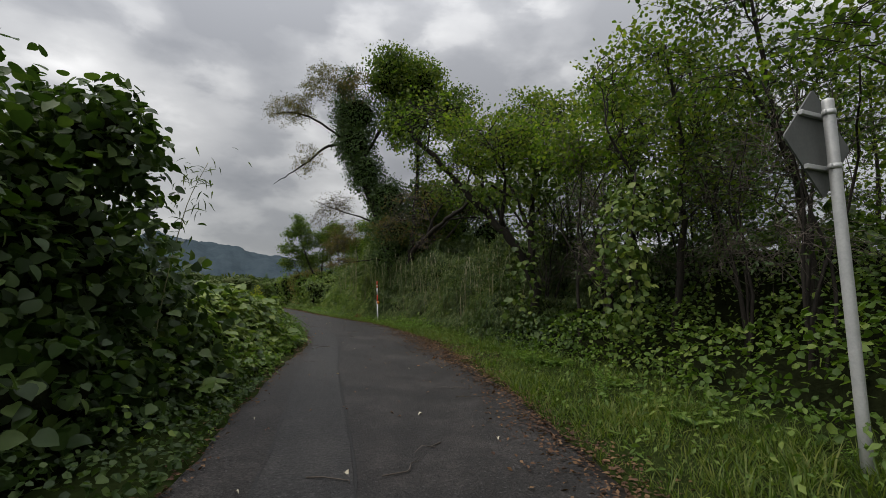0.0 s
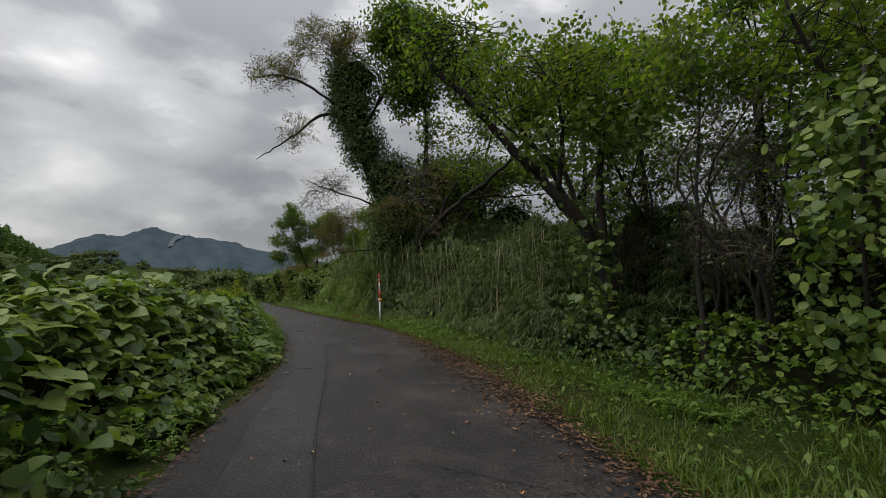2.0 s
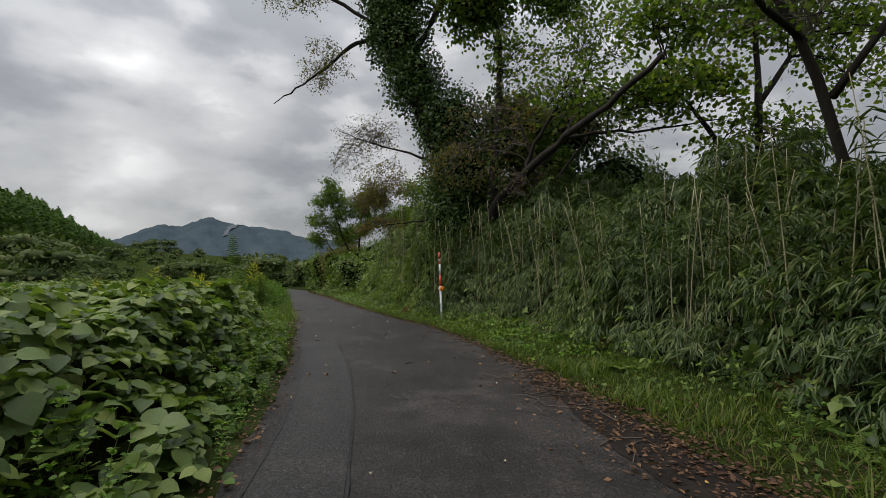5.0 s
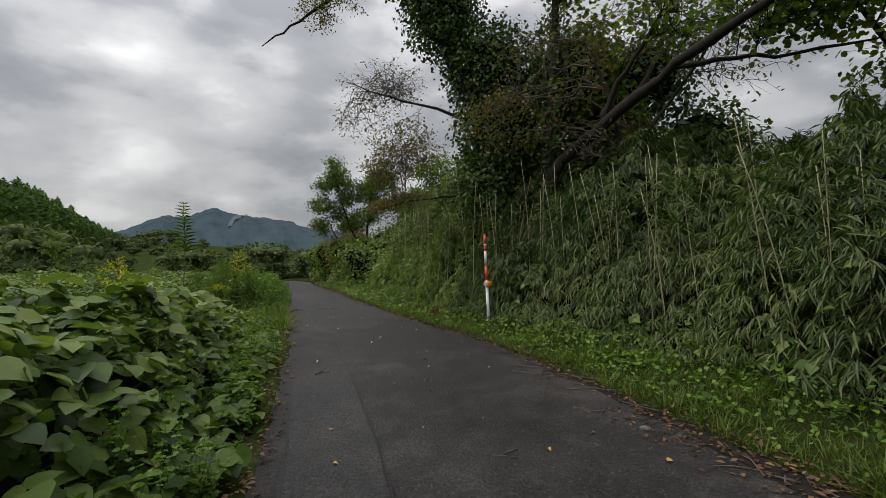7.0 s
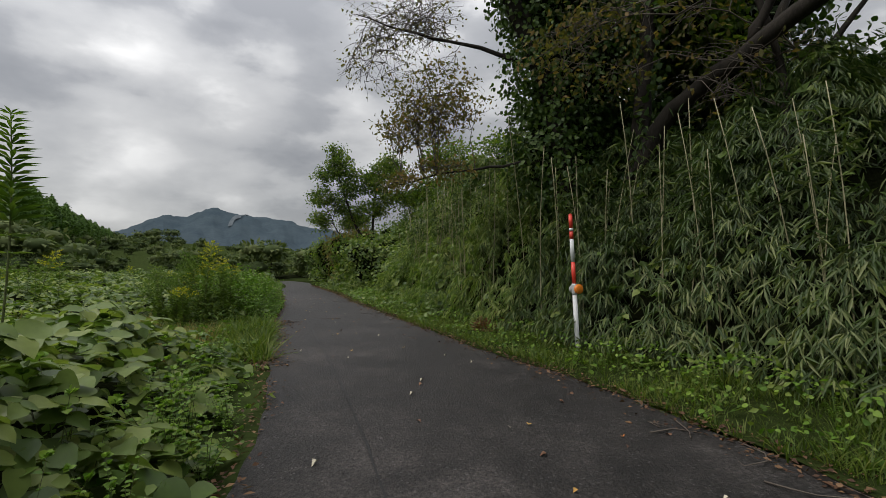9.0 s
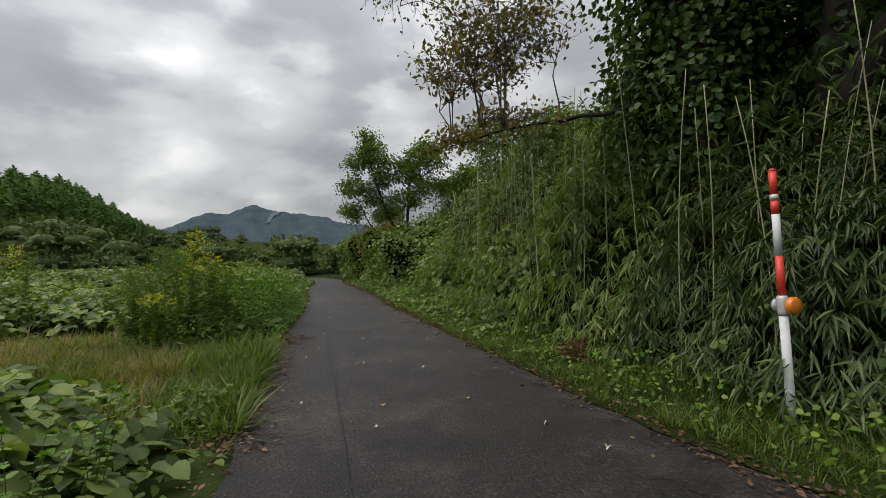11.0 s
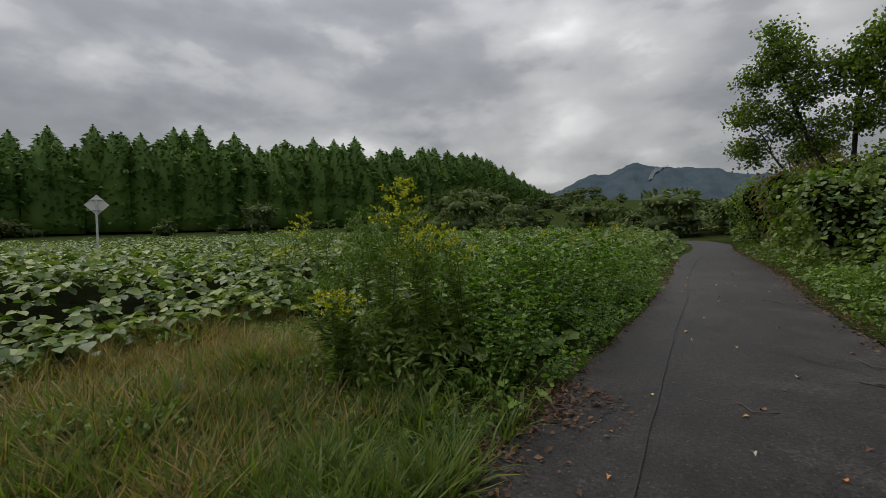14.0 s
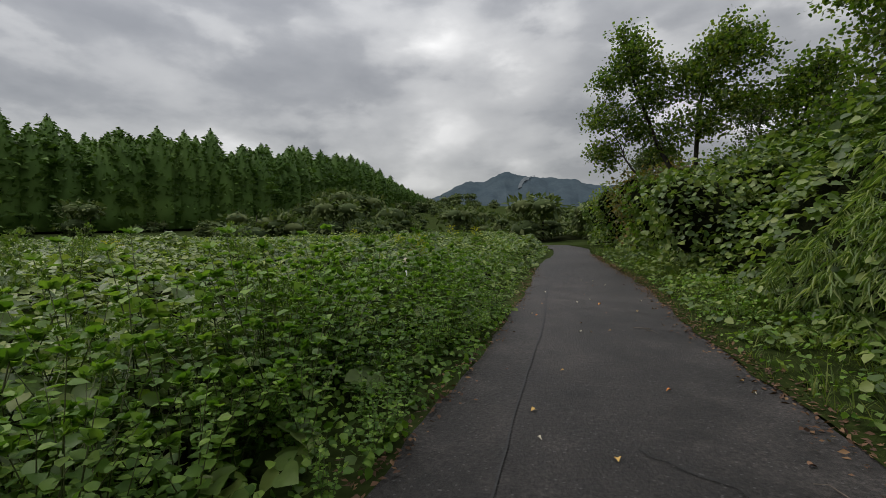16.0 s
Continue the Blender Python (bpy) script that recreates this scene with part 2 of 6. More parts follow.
for nm, a, b in (("ochre_leaf", (0.36, 0.20, 0.05), (0.55, 0.36, 0.10)), ("brown_leaf", (0.10, 0.05, 0.03), (0.20, 0.11, 0.06)),
                 ("orange_leaf", (0.45, 0.15, 0.03), (0.60, 0.26, 0.06)), ("pale_leaf", (0.36, 0.33, 0.24), (0.52, 0.47, 0.36))):
    FALLEN.append(rough_mat(nm, a, b, 14.0, 0.6, 0.3, 0.003, per_object=0.3))

# ---- mesh helpers ----
rng = np.random.default_rng(7)


class Pile:
    """Gathers vertices and faces for one mesh."""

    def __init__(self):
        self.v, self.f, self.n = [], {}, 0

    def add(self, verts, *faces):
        verts = np.asarray(verts, float).reshape(-1, 3)
        for f in faces:
            f = np.asarray(f, np.int64)
            if f.size:
                self.f.setdefault(f.shape[1], []).append(f + self.n)
        self.v.append(verts)
        self.n += len(verts)
        return self

    def mesh(self, name, mat, smooth=True):
        me = bpy.data.meshes.new(name)
        v = np.concatenate(self.v)
        parts = [np.concatenate(self.f[k]) for k in sorted(self.f)]
        loops = np.concatenate([p.ravel() for p in parts])
        sizes = np.concatenate([np.full(len(p), p.shape[1]) for p in parts])
        me.vertices.add(len(v))
        me.vertices.foreach_set("co", v.ravel().astype(np.float32))
        me.loops.add(len(loops))
        me.loops.foreach_set("vertex_index", loops.astype(np.int32))
        me.polygons.add(len(sizes))
        me.polygons.foreach_set("loop_start", (np.cumsum(sizes) - sizes).astype(np.int32))
        me.update(calc_edges=True)
        me.polygons.foreach_set("use_smooth", np.full(len(sizes), smooth))
        me.materials.append(mat)
        return me

    def obj(self, name, mat, parent=None, label="", smooth=True, **tags):
        ob = new(name, self.mesh(name, mat, smooth))
        ob.parent = parent
        return tagged(ob, label, **tags)


def part(name, pile, mat, parent, label="", smooth=True):
    return pile.obj(name, mat, parent, label, smooth)


def thing(name, label, category, group="", at=(0, 0, 0)):
    ob = new(name)
    ob.location = at
    ob.empty_display_size = 0.2
    return tagged(ob, label, category, group)


def unit(a):
    return a / np.maximum(np.linalg.norm(a, axis=-1, keepdims=True), 1e-9)


def tube(points, radii, sides=6, cap=True):
    """A tapered round tube along a line of points."""
    p = np.asarray(points, float)
    r = np.broadcast_to(np.asarray(radii, float), (len(p),))
    d = unit(np.gradient(p, axis=0))
    ref = np.where(np.abs(d[:, 2:3]) > 0.9, [[1.0, 0, 0]], [[0, 0, 1.0]])
    a = unit(np.cross(d, ref))
    b = np.cross(d, a)
    th = np.arange(sides) * 2 * np.pi / sides
    ring = p[:, None] + r[:, None, None] * (a[:, None] * np.cos(th)[None, :, None] + b[:, None] * np.sin(th)[None, :, None])
    i = np.arange(len(p) - 1)[:, None] * sides
    j = np.arange(sides)[None]
    k = (j + 1) % sides
    quads = np.stack([i + j, i + k, i + sides + k, i + sides + j], -1).reshape(-1, 4)
    caps = [np.array([list(range(sides))[::-1], [(len(p) - 1) * sides + s for s in range(sides)]])] if cap else []
    return ring.reshape(-1, 3), quads, *caps


def tubes(lines, radii, sides=3):
    """Many tubes of equal point count at once: lines (n, k, 3), radii (n, k)."""
    n, k, _ = lines.shape
    d = unit(np.gradient(lines, axis=1))
    a = unit(np.cross(d, np.array([0.31, 0.52, 0.79])))
    b = np.cross(d, a)
    th = np.arange(sides) * 2 * np.pi / sides
    ring = lines[:, :, None] + radii[:, :, None, None] * (a[:, :, None] * np.cos(th)[:, None] + b[:, :, None] * np.sin(th)[:, None])
    base = (np.arange(n) * k * sides)[:, None, None] + (np.arange(k - 1) * sides)[None, :, None]
    j = np.arange(sides)[None, None]
    q = (j + 1) % sides
    quads = np.stack([base + j, base + q, base + sides + q, base + sides + j], -1).reshape(-1, 4)
    return ring.reshape(-1, 3), quads


def box(cx, cy, cz, sx, sy, sz, bevel=0.0):
    bm = bmesh.new()
    bmesh.ops.create_cube(bm, size=1, matrix=Matrix.Translation((cx, cy, cz)) @ Matrix.Diagonal((sx, sy, sz, 1)))
    if bevel:
        bmesh.ops.bevel(bm, geom=bm.edges[:], offset=bevel, segments=1, affect="EDGES")
    bm.verts.index_update()
    v = [tuple(x.co) for x in bm.verts]
    groups = {}
    for f in bm.faces:
        groups.setdefault(len(f.verts), []).append([x.index for x in f.verts])
    bm.free()
    return v, *groups.values()


# leaf outlines: x across, y along, z out of the leaf; one leaf is one unit long
BROAD = (np.array([(0, 0, 0), (-0.44, 0.26, 0.09), (-0.36, 0.66, 0.07), (0, 1, -0.06), (0.36, 0.66, 0.07), (0.44, 0.26, 0.09)]), np.array([(0, 3, 2, 1), (0, 5, 4, 3)]))
LOBED = (np.array([(0, 0, 0), (-0.32, 0.02, 0.06), (-0.50, 0.34, 0.10), (-0.30, 0.60, 0.06), (0, 1, -0.10), (0.30, 0.60, 0.06), (0.50, 0.34, 0.10), (0.32, 0.02, 0.06), (0, 0.45, -0.01)]),
         np.array([(0, 8, 2, 1), (8, 4, 3, 2), (0, 7, 6, 8), (8, 6, 5, 4)]))
ROUND = (np.array([(0, 0, 0), (-0.24, -0.02, 0.05), (-0.46, 0.20, 0.09), (-0.46, 0.46, 0.09), (-0.28, 0.74, 0.05), (0, 1, -0.10), (0.28, 0.74, 0.05), (0.46, 0.46, 0.09), (0.46, 0.20, 0.09), (0.24, -0.02, 0.05), (0, 0.5, -0.01)]),
         np.array([(0, 10, 2, 1), (10, 4, 3, 2), (0, 9, 8, 10), (10, 8, 7, 6)]), np.array([(10, 5, 4), (10, 6, 5)]))
KITE = (np.array([(0, 0, 0), (-0.27, 0.45, 0.06), (0, 1, -0.08), (0.27, 0.45, 0.06)]), np.array([(0, 2, 1), (0, 3, 2)]))
BLADE_LEAF = (np.array([(0, 0, 0), (-0.075, 0.30, 0.03), (0, 0.55, 0.0), (0.075, 0.30, 0.03), (0, 1, -0.26)]), np.array([(0, 2, 1), (0, 3, 2), (1, 2, 4), (3, 4, 2)]))
NARROW = (np.array([(0, 0, 0), (-0.065, 0.38, 0.02), (0, 1, -0.2), (0.065, 0.38, 0.02)]), np.array([(0, 2, 1), (0, 3, 2)]))
GRASS_BLADE = (np.array([(-0.026, 0, 0), (0.026, 0, 0), (0.022, 0.5, -0.06), (-0.022, 0.5, -0.06), (0, 1, -0.34)]), np.array([(0, 1, 2, 3)]), np.array([(3, 2, 4)]))


def scatter(pos, along, out, size, shape):
    """One leaf of the given outline at every place."""
    t = shape[0]
    d = unit(along)
    x = unit(np.cross(d, out))
    n = np.cross(x, d)
    s = np.broadcast_to(np.asarray(size, float), (len(pos),))[:, None, None]
    v = pos[:, None] + s * (t[None, :, 0:1] * x[:, None] + t[None, :, 1:2] * d[:, None] + t[None, :, 2:3] * n[:, None])
    base = (np.arange(len(pos)) * len(t))[:, None, None]
    return v.reshape(-1, 3), *[(f[None] + base).reshape(-1, f.shape[1]) for f in shape[1:]]


def rand_dir(n, flat=0.0):
    d = rng.normal(size=(n, 3))
    d[:, 2] *= 1 - flat
    return unit(d)


def wave(x, y, s=1.0, seed=0.0):
    """Smooth uneven bumps, about -1 to 1."""
    x, y = x / s, y / s
    return (np.sin(1.3 * x + 0.7 * y + seed) + np.sin(-0.8 * x + 1.7 * y + 2.1 * seed + 1) + np.sin(2.3 * x - 1.9 * y + 0.7 * seed + 2) * 0.6 + np.sin(3.1 * x + 3.7 * y + seed + 4) * 0.4) / 2.6


def smooth(a, b, x):
    u = np.clip((np.asarray(x, float) - a) / (b - a), 0, 1)
    return u * u * (3 - 2 * u)


# ---- plan: the lane's edges, seams and the lie of the land ----
LANE_Y = [-12, -4, 1.5, 3, 5.2, 7.8, 11.3, 14.9, 16.9, 19.5, 21.5, 23.2, 25.9, 28.3, 30.5, 34, 38, 42, 46, 50]
LEFT_X = [-1.0, -1.2, -1.5, -1.71, -2.18, -2.66, -3.28, -4.4, -5.2, -6.28, -7.3, -8.1, -9.2, -10.2, -11.2, -12.9, -14.8, -16.4, -18.6, -22.0]
RIGHT_X = [1.6, 1.45, 1.3, 1.13, 0.92, 0.5, -0.2, -1.2, -1.95, -3.05, -4.2, -5.1, -6.5, -7.75, -8.85, -10.45, -12.6, -14.7, -16.6, -19.6]
SEAM_Y = [-12, -4, 2.9, 5.7, 7.8, 11, 14.3, 16.5, 18.4, 20.2, 22.3, 24.5, 27.2, 29.1, 32, 37.8, 42]
SEAM_X = [0.3, 0.15, -0.53, -1.22, -1.75, -2.46, -3.4, -4.25, -5.05, -5.87, -6.87, -7.92, -9.2, -10.05, -11.5, -14.1, -16.0]


def curve(ys, xs):
    """A smooth line through the plan's points, as x for any y."""
    ys, xs = np.array(ys, float), np.array(xs, float)
    m = np.gradient(xs, ys)

    def at(y):
        y = np.clip(np.asarray(y, float), ys[0], ys[-1])
        i = np.clip(np.searchsorted(ys, y) - 1, 0, len(ys) - 2)
        h = ys[i + 1] - ys[i]
        u = (y - ys[i]) / h
        return (xs[i] * (1 + 2 * u) * (1 - u) ** 2 + m[i] * h * u * (1 - u) ** 2 + xs[i + 1] * u * u * (3 - 2 * u) + m[i + 1] * h * u * u * (u - 1))

    return at


left_x, right_x, seam_x = curve(LANE_Y, LEFT_X), curve(LANE_Y, RIGHT_X), curve(SEAM_Y, SEAM_X)


def land(x, y):
    """Height of the open ground."""
    x, y = np.asarray(x, float), np.asarray(y, float)
    z = 0.0171 * np.clip(y, -40, 60)
    z = z + 0.045 * np.clip(-x - 48, 0, 60) + 0.12 * np.clip(-x - 92, 0, 160)
    z = z + 0.02 * np.clip(y - 90, 0, 400)
    far = np.hypot(x, y)
    return z + 0.25 * wave(x, y, 14) * smooth(30, 70, far)


# ---- the large structure: ground, lane, far hills ----
def sheet(xs, ys, zfun):
    gx, gy = np.meshgrid(xs, ys)
    v = np.stack([gx, gy, zfun(gx, gy)], -1).reshape(-1, 3)
    nx, ny = len(xs), len(ys)
    i = (np.arange(ny - 1)[:, None] * nx + np.arange(nx - 1)[None]).ravel()
    return v, np.stack([i, i + 1, i + nx + 1, i + nx], -1)


def steps(near, fine, far, count):
    a = np.arange(0, near, fine)
    b = near * (far / near) ** (np.arange(count + 1) / count)
    return np.concatenate([a, b])


half = steps(45, 0.9, 3600, 40)
gxs = np.concatenate([-half[:0:-1], half]) - 4
gys = np.concatenate([-half[:0:-1], half]) + 18
Pile().add(*sheet(gxs, gys, lambda x, y: land(x, y) - 0.03 + 0.02 * wave(x, y, 0.8))).obj("ground", EARTH, label="rough earth with weeds and old leaves", category="ground", kind="structure")


def strip(lo, hi, ys, count, lift, rag=0.0):
    """A ribbon of surface along the lane between two lines."""
    u = np.linspace(0, 1, count)[None]
    a = lo(ys) + rag * wave(ys, ys * 0, 0.23, 1) + rag * wave(ys, ys * 0, 0.9, 5)
    b = hi(ys) + rag * wave(ys, ys * 0, 0.21, 3) + rag * wave(ys, ys * 0, 0.8, 7)
    x = a[:, None] * (1 - u) + b[:, None] * u
    y = np.broadcast_to(ys[:, None], x.shape)
    z = land(x, y) + lift + 0.006 * wave(x, y, 1.1)
    v = np.stack([x, y, z], -1).reshape(-1, 3)
    i = (np.arange(len(ys) - 1)[:, None] * count + np.arange(count - 1)[None]).ravel()
    return v, np.stack([i, i + 1, i + count + 1, i + count], -1)


lane_ys = np.arange(-12, 50, 0.12)
Pile().add(*strip(left_x, right_x, lane_ys, 14, 0.0, 0.035)).obj("road", ROAD, label="narrow lane of damp grey asphalt, worn", category="road", kind="structure")
left_seam = lambda y: np.minimum(seam_x(y) - 0.60 - 0.05 * wave(y, y * 0, 3.0), seam_x(y) - 0.4)
patch_ys = np.arange(-12, 17.4, 0.12)
Pile().add(*strip(left_seam, seam_x, patch_ys, 5, 0.005, 0.006)).obj("road_repair_strip", PATCH, label="smoother asphalt repair strip laid along the lane", category="road", kind="structure")
seam_ys = np.arange(-12, 41, 0.1)
Pile().add(*strip(lambda y: seam_x(y) + 0.004 + 0.004 * wave(y, y * 0, 0.3), lambda y: seam_x(y) + 0.019 + 0.007 * wave(y, y * 0, 0.17, 2), seam_ys, 2, 0.0095)).obj("road_seam", SEAM, label="dark tar seam running along the asphalt lane", category="road seam", kind="structure")

Pile().add(*strip(lambda y: left_seam(y) - 0.012 + 0.008 * wave(y, y * 0, 0.25), lambda y: left_seam(y) + 0.004 + 0.01 * wave(y, y * 0, 0.2, 2), np.arange(-12, 17.4, 0.1), 2, 0.0095)).obj("road_seam", SEAM, label="dark edge of the asphalt repair strip", category="road seam", kind="structure")
Pile().add(*strip(lambda y: right_x(y) - 0.02, lambda y: right_x(y) + 2.6, lane_ys, 14, 0.012, 0.05)).obj("verge", TURF, label="mossy turf verge between asphalt and thicket", category="verge", kind="structure")

MUD = rough_mat("damp_leaf_mould", (0.0075, 0.0058, 0.0048), (0.020, 0.0155, 0.0125), 5.0, 0.75, 0.9, 0.01, spec=0.2)
Pile().add(*strip(lambda y: right_x(y) - 0.08 - 0.45 * np.exp(-((y - 11.5) / 3.2) ** 2), lambda y: right_x(y) + 0.06, np.arange(-2, 18, 0.08), 8, 0.006, 0.06)).obj("road_dirt", MUD, label="dark damp leaf mould along the asphalt's edge", category="dirt", kind="structure")

# short cracks across the old surface
for cx0, cy0, cx1, cy1 in ((-6.6, 26.2, -8.2, 26.7), (-3.2, 19.6, -4.4, 20.4), (-1.2, 12.8, -2.3, 13.4), (-8.6, 30.2, -10.0, 31.0), (0.2, 6.4, -0.9, 7.0)):
    u = np.linspace(0, 1, 22)
    x = cx0 + (cx1 - cx0) * u + 0.03 * wave(u * 40, u * 0, 1.3, cx0)
    y = cy0 + (cy1 - cy0) * u + 0.05 * wave(u * 30, u * 0, 1.1, cy0)
    w = 0.004 + 0.003 * np.abs(wave(u * 25, u * 0, 1.0, 2))
    z = land(x, y) + 0.0105 + 0.006 * wave(x, y, 1.1)
    v = np.concatenate([np.stack([x, y - w, z], -1), np.stack([x, y + w, z], -1)])
    i = np.arange(21)
    Pile().add(v, np.stack([i, i + 1, i + 23, i + 22], -1)).obj("road_crack", SEAM, label="thin dark crack across the asphalt", category="road crack", kind="structure")

# the mountain: ridge by bearing (degrees left of north) and height above eye level
RIDGE_AZ = [-20, 0, 10, 16, 19, 22.2, 24, 26.2, 29, 32.2, 35, 37, 39, 41.3, 44, 50, 58, 70, 90]
RIDGE_EL = [2.0, 3.0, 3.6, 4.6, 5.2, 5.65, 6.05, 6.55, 6.75, 7.35, 6.35, 6.45, 5.45, 4.35, 3.4, 2.5, 2.2, 2.5, 2.4]
az = np.radians(np.linspace(-20, 90, 440))
away = np.linspace(0, 1, 26)
ridge = np.interp(np.degrees(az), RIDGE_AZ, RIDGE_EL)
aa, ww = np.meshgrid(az, away)
dist = 1500 + 1300 * ww
top = 2410 * np.tan(np.radians(ridge))[None]


def mountain_z(a, w, crest):
    rise = np.where(w < 0.7, smooth(-0.05, 0.72, w), 1 - 0.5 * smooth(0.7, 1.0, w))
    return 4 + (crest - 4) * np.clip(rise + 0.06 * wave(np.degrees(a), w * 9, 0.9) * (w < 0.66) * smooth(0, 0.3, w), 0, 1) + 3 * wave(np.degrees(a), w * 30, 0.14) * (w < 0.75)


hz = mountain_z(aa, ww, top)
mv = np.stack([-dist * np.sin(aa), dist * np.cos(aa), hz], -1).reshape(-1, 3)
mi = (np.arange(25)[:, None] * 440 + np.arange(439)[None]).ravel()
Pile().add(mv, np.stack([mi, mi + 440, mi + 441, mi + 1], -1)).obj("mountain_backdrop", MOUNT, label="distant wooded mountain with two summits, blue-grey with painted haze", category="mountain", kind="structure")
# a pale bare gully below the summit
sa, sw = np.meshgrid(np.linspace(0, 1, 7), np.linspace(0, 1, 14))
ga = np.radians(30.6 - 1.7 * sw + (sa - 0.5) * (0.55 - 0.3 * sw) + 0.12 * wave(sw * 9, sa * 2, 1.0))
gw = 0.42 + 0.22 * sw
gd = 1500 + 1300 * gw
gz = mountain_z(ga, gw, 2410 * np.tan(np.radians(np.interp(np.degrees(ga), RIDGE_AZ, RIDGE_EL)))) + 5
gi = (np.arange(13)[:, None] * 7 + np.arange(6)[None]).ravel()
Pile().add(np.stack([-gd * np.sin(ga), gd * np.cos(ga), gz], -1).reshape(-1, 3), np.stack([gi, gi + 7, gi + 8, gi + 1], -1)).obj("mountain_gully", SCAR, label="pale bare gully on the distant mountain, tinted with painted haze", category="mountain", kind="structure")

# ---- vegetation builders ----


def mound(name_leaf, label, category, count, area, height, mat, shape, size, flop=0.35, depth=0.35, lift=0.0, tip_down=0.35):
    """A mass of leaves over an uneven height field. area: x0, x1, y0, y1; height(x, y) above the land, nothing where it is low."""
    x0, x1, y0, y1 = area
    n = int(count * 7)
    x, y = rng.uniform(x0, x1, n), rng.uniform(y0, y1, n)
    h = height(x, y)
    e = 0.06
    gx, gy = (height(x + e, y) - h) / e, (height(x, y + e) - h) / e
    steep = np.sqrt(1 + np.minimum(gx * gx + gy * gy, 30))
    keep = (h > 0.06) & (rng.uniform(size=n) < steep / 5.5)
    x, y, h, gx, gy = (a[keep][:count] for a in (x, y, h, gx, gy))
    m = len(x)
    out = unit(np.stack([-gx, -gy, np.ones(m)], -1))
    z = land(x, y) + h + lift
    pos = np.stack([x, y, z], -1) - out * (rng.uniform(size=m) ** 1.6 * depth * np.clip(h / 0.6, 0.3, 1))[:, None]
    normal = unit(out * 0.7 + np.array([0, 0, 0.55]) + flop * rng.normal(size=(m, 3)))
    along = rand_dir(m)
    along = along - normal * np.sum(along * normal, -1, keepdims=True)
    along = unit(along) + np.array([0, 0, -tip_down])
    s = rng.uniform(size[0], size[1], m)
    return Pile().add(*scatter(pos, along, normal, s, shape)).obj(name_leaf, mat, label=label, category=category, kind="stuff")


def three_leaved(name, label, count, area, height, mat, size, flop=0.3, keep_if=None, depth=0.3, shape=LOBED):
    """Kudzu: leaves of three broad leaflets on short stalks over a height field."""
    x0, x1, y0, y1 = area
    n = int(count * 8)
    x, y = rng.uniform(x0, x1, n), rng.uniform(y0, y1, n)
    h = height(x, y)
    e = 0.08
    gx, gy = (height(x + e, y) - h) / e, (height(x, y + e) - h) / e
    steep = np.sqrt(1 + np.minimum(gx * gx + gy * gy, 20))
    ok = (h > 0.08) & (rng.uniform(size=n) < steep / 4.5)
    if keep_if is not None:
        ok &= keep_if(x, y)
    x, y, h, gx, gy = (a[ok][:count] for a in (x, y, h, gx, gy))
    m = len(x)
    out = unit(np.stack([-gx, -gy, np.ones(m)], -1))
    pos = np.stack([x, y, land(x, y) + h], -1) - out * (rng.uniform(size=m) ** 1.5 * depth)[:, None]
    normal = unit(out * 0.42 + np.array([0, 0, 0.85]) + flop * rng.normal(size=(m, 3)))
    side = rand_dir(m) + out * 0.3
    side = unit(side - normal * np.sum(side * normal, -1, keepdims=True))
    cross = np.cross(normal, side)
    s = rng.uniform(size[0], size[1], m)
    p = Pile()
    for turn, ahead in ((0.0, 0.35), (1.75, 0.0), (-1.75, 0.0)):
        d = side * math.cos(turn) + cross * math.sin(turn)
        wob = unit(normal + 0.22 * rng.normal(size=(m, 3)))
        p.add(*scatter(pos + side * (ahead * s)[:, None] * 0.8, d + np.array([0, 0, -0.28]), wob, s * (1.0 if ahead else 0.88), shape))
    return p.obj(name, mat, label=label, category="kudzu", kind="stuff")


def fans(name, label, count, area, height, mat, size, depth=0.7):
    """Bamboo sprays: fans of narrow leaves that droop out of the thicket's face."""
    x0, x1, y0, y1 = area
    n = count * 9
    x, y = rng.uniform(x0, x1, n), rng.uniform(y0, y1, n)
    h = height(x, y)
    e = 0.08
    gx, gy = (height(x + e, y) - h) / e, (height(x, y + e) - h) / e
    steep = np.sqrt(1 + np.minimum(gx * gx + gy * gy, 30))
    ok = (h > 0.1) & (rng.uniform(size=n) < steep / 5.5)
    x, y, h, gx, gy = (a[ok][:count] for a in (x, y, h, gx, gy))
    m = len(x)
    out = unit(np.stack([-gx, -gy, np.ones(m)], -1))
    pos = np.stack([x, y, land(x, y) + h + 0.1], -1) - out * (rng.uniform(size=m) ** 1.5 * depth)[:, None]
    # sprays hang in tufts with dark hollows between them
    tuft = wave(pos[:, 0] + pos[:, 1], pos[:, 2] * 1.3, 0.33, 2) + 0.8 * wave(pos[:, 0] - pos[:, 1], pos[:, 2], 0.8, 5) + rng.normal(0, 0.35, m)
    hang = tuft > -0.85
    pos, out = pos[hang] + out[hang] * (0.20 * np.clip(tuft[hang], -0.8, 1.2))[:, None], out[hang]
    m = len(pos)
    aim = unit(out * [1, 1, 0.3] + 0.55 * rng.normal(size=(m, 3)) * [1, 1, 0.3])
    p = Pile()
    for k in range(6):
        turn = (k - 2.5) * 0.42 + rng.normal(0, 0.16, m)
        d = np.stack([aim[:, 0] * np.cos(turn) - aim[:, 1] * np.sin(turn), aim[:, 0] * np.sin(turn) + aim[:, 1] * np.cos(turn), aim[:, 2] - rng.uniform(0.35, 1.7, m)], -1)
        p.add(*scatter(pos + 0.02 * rng.normal(size=(m, 3)), d, out + [0, 0, 0.9] + 0.3 * rng.normal(size=(m, 3)), rng.uniform(size[0], size[1], m), NARROW))
    return p.obj(name, mat, label=label, category="bamboo", kind="stuff")


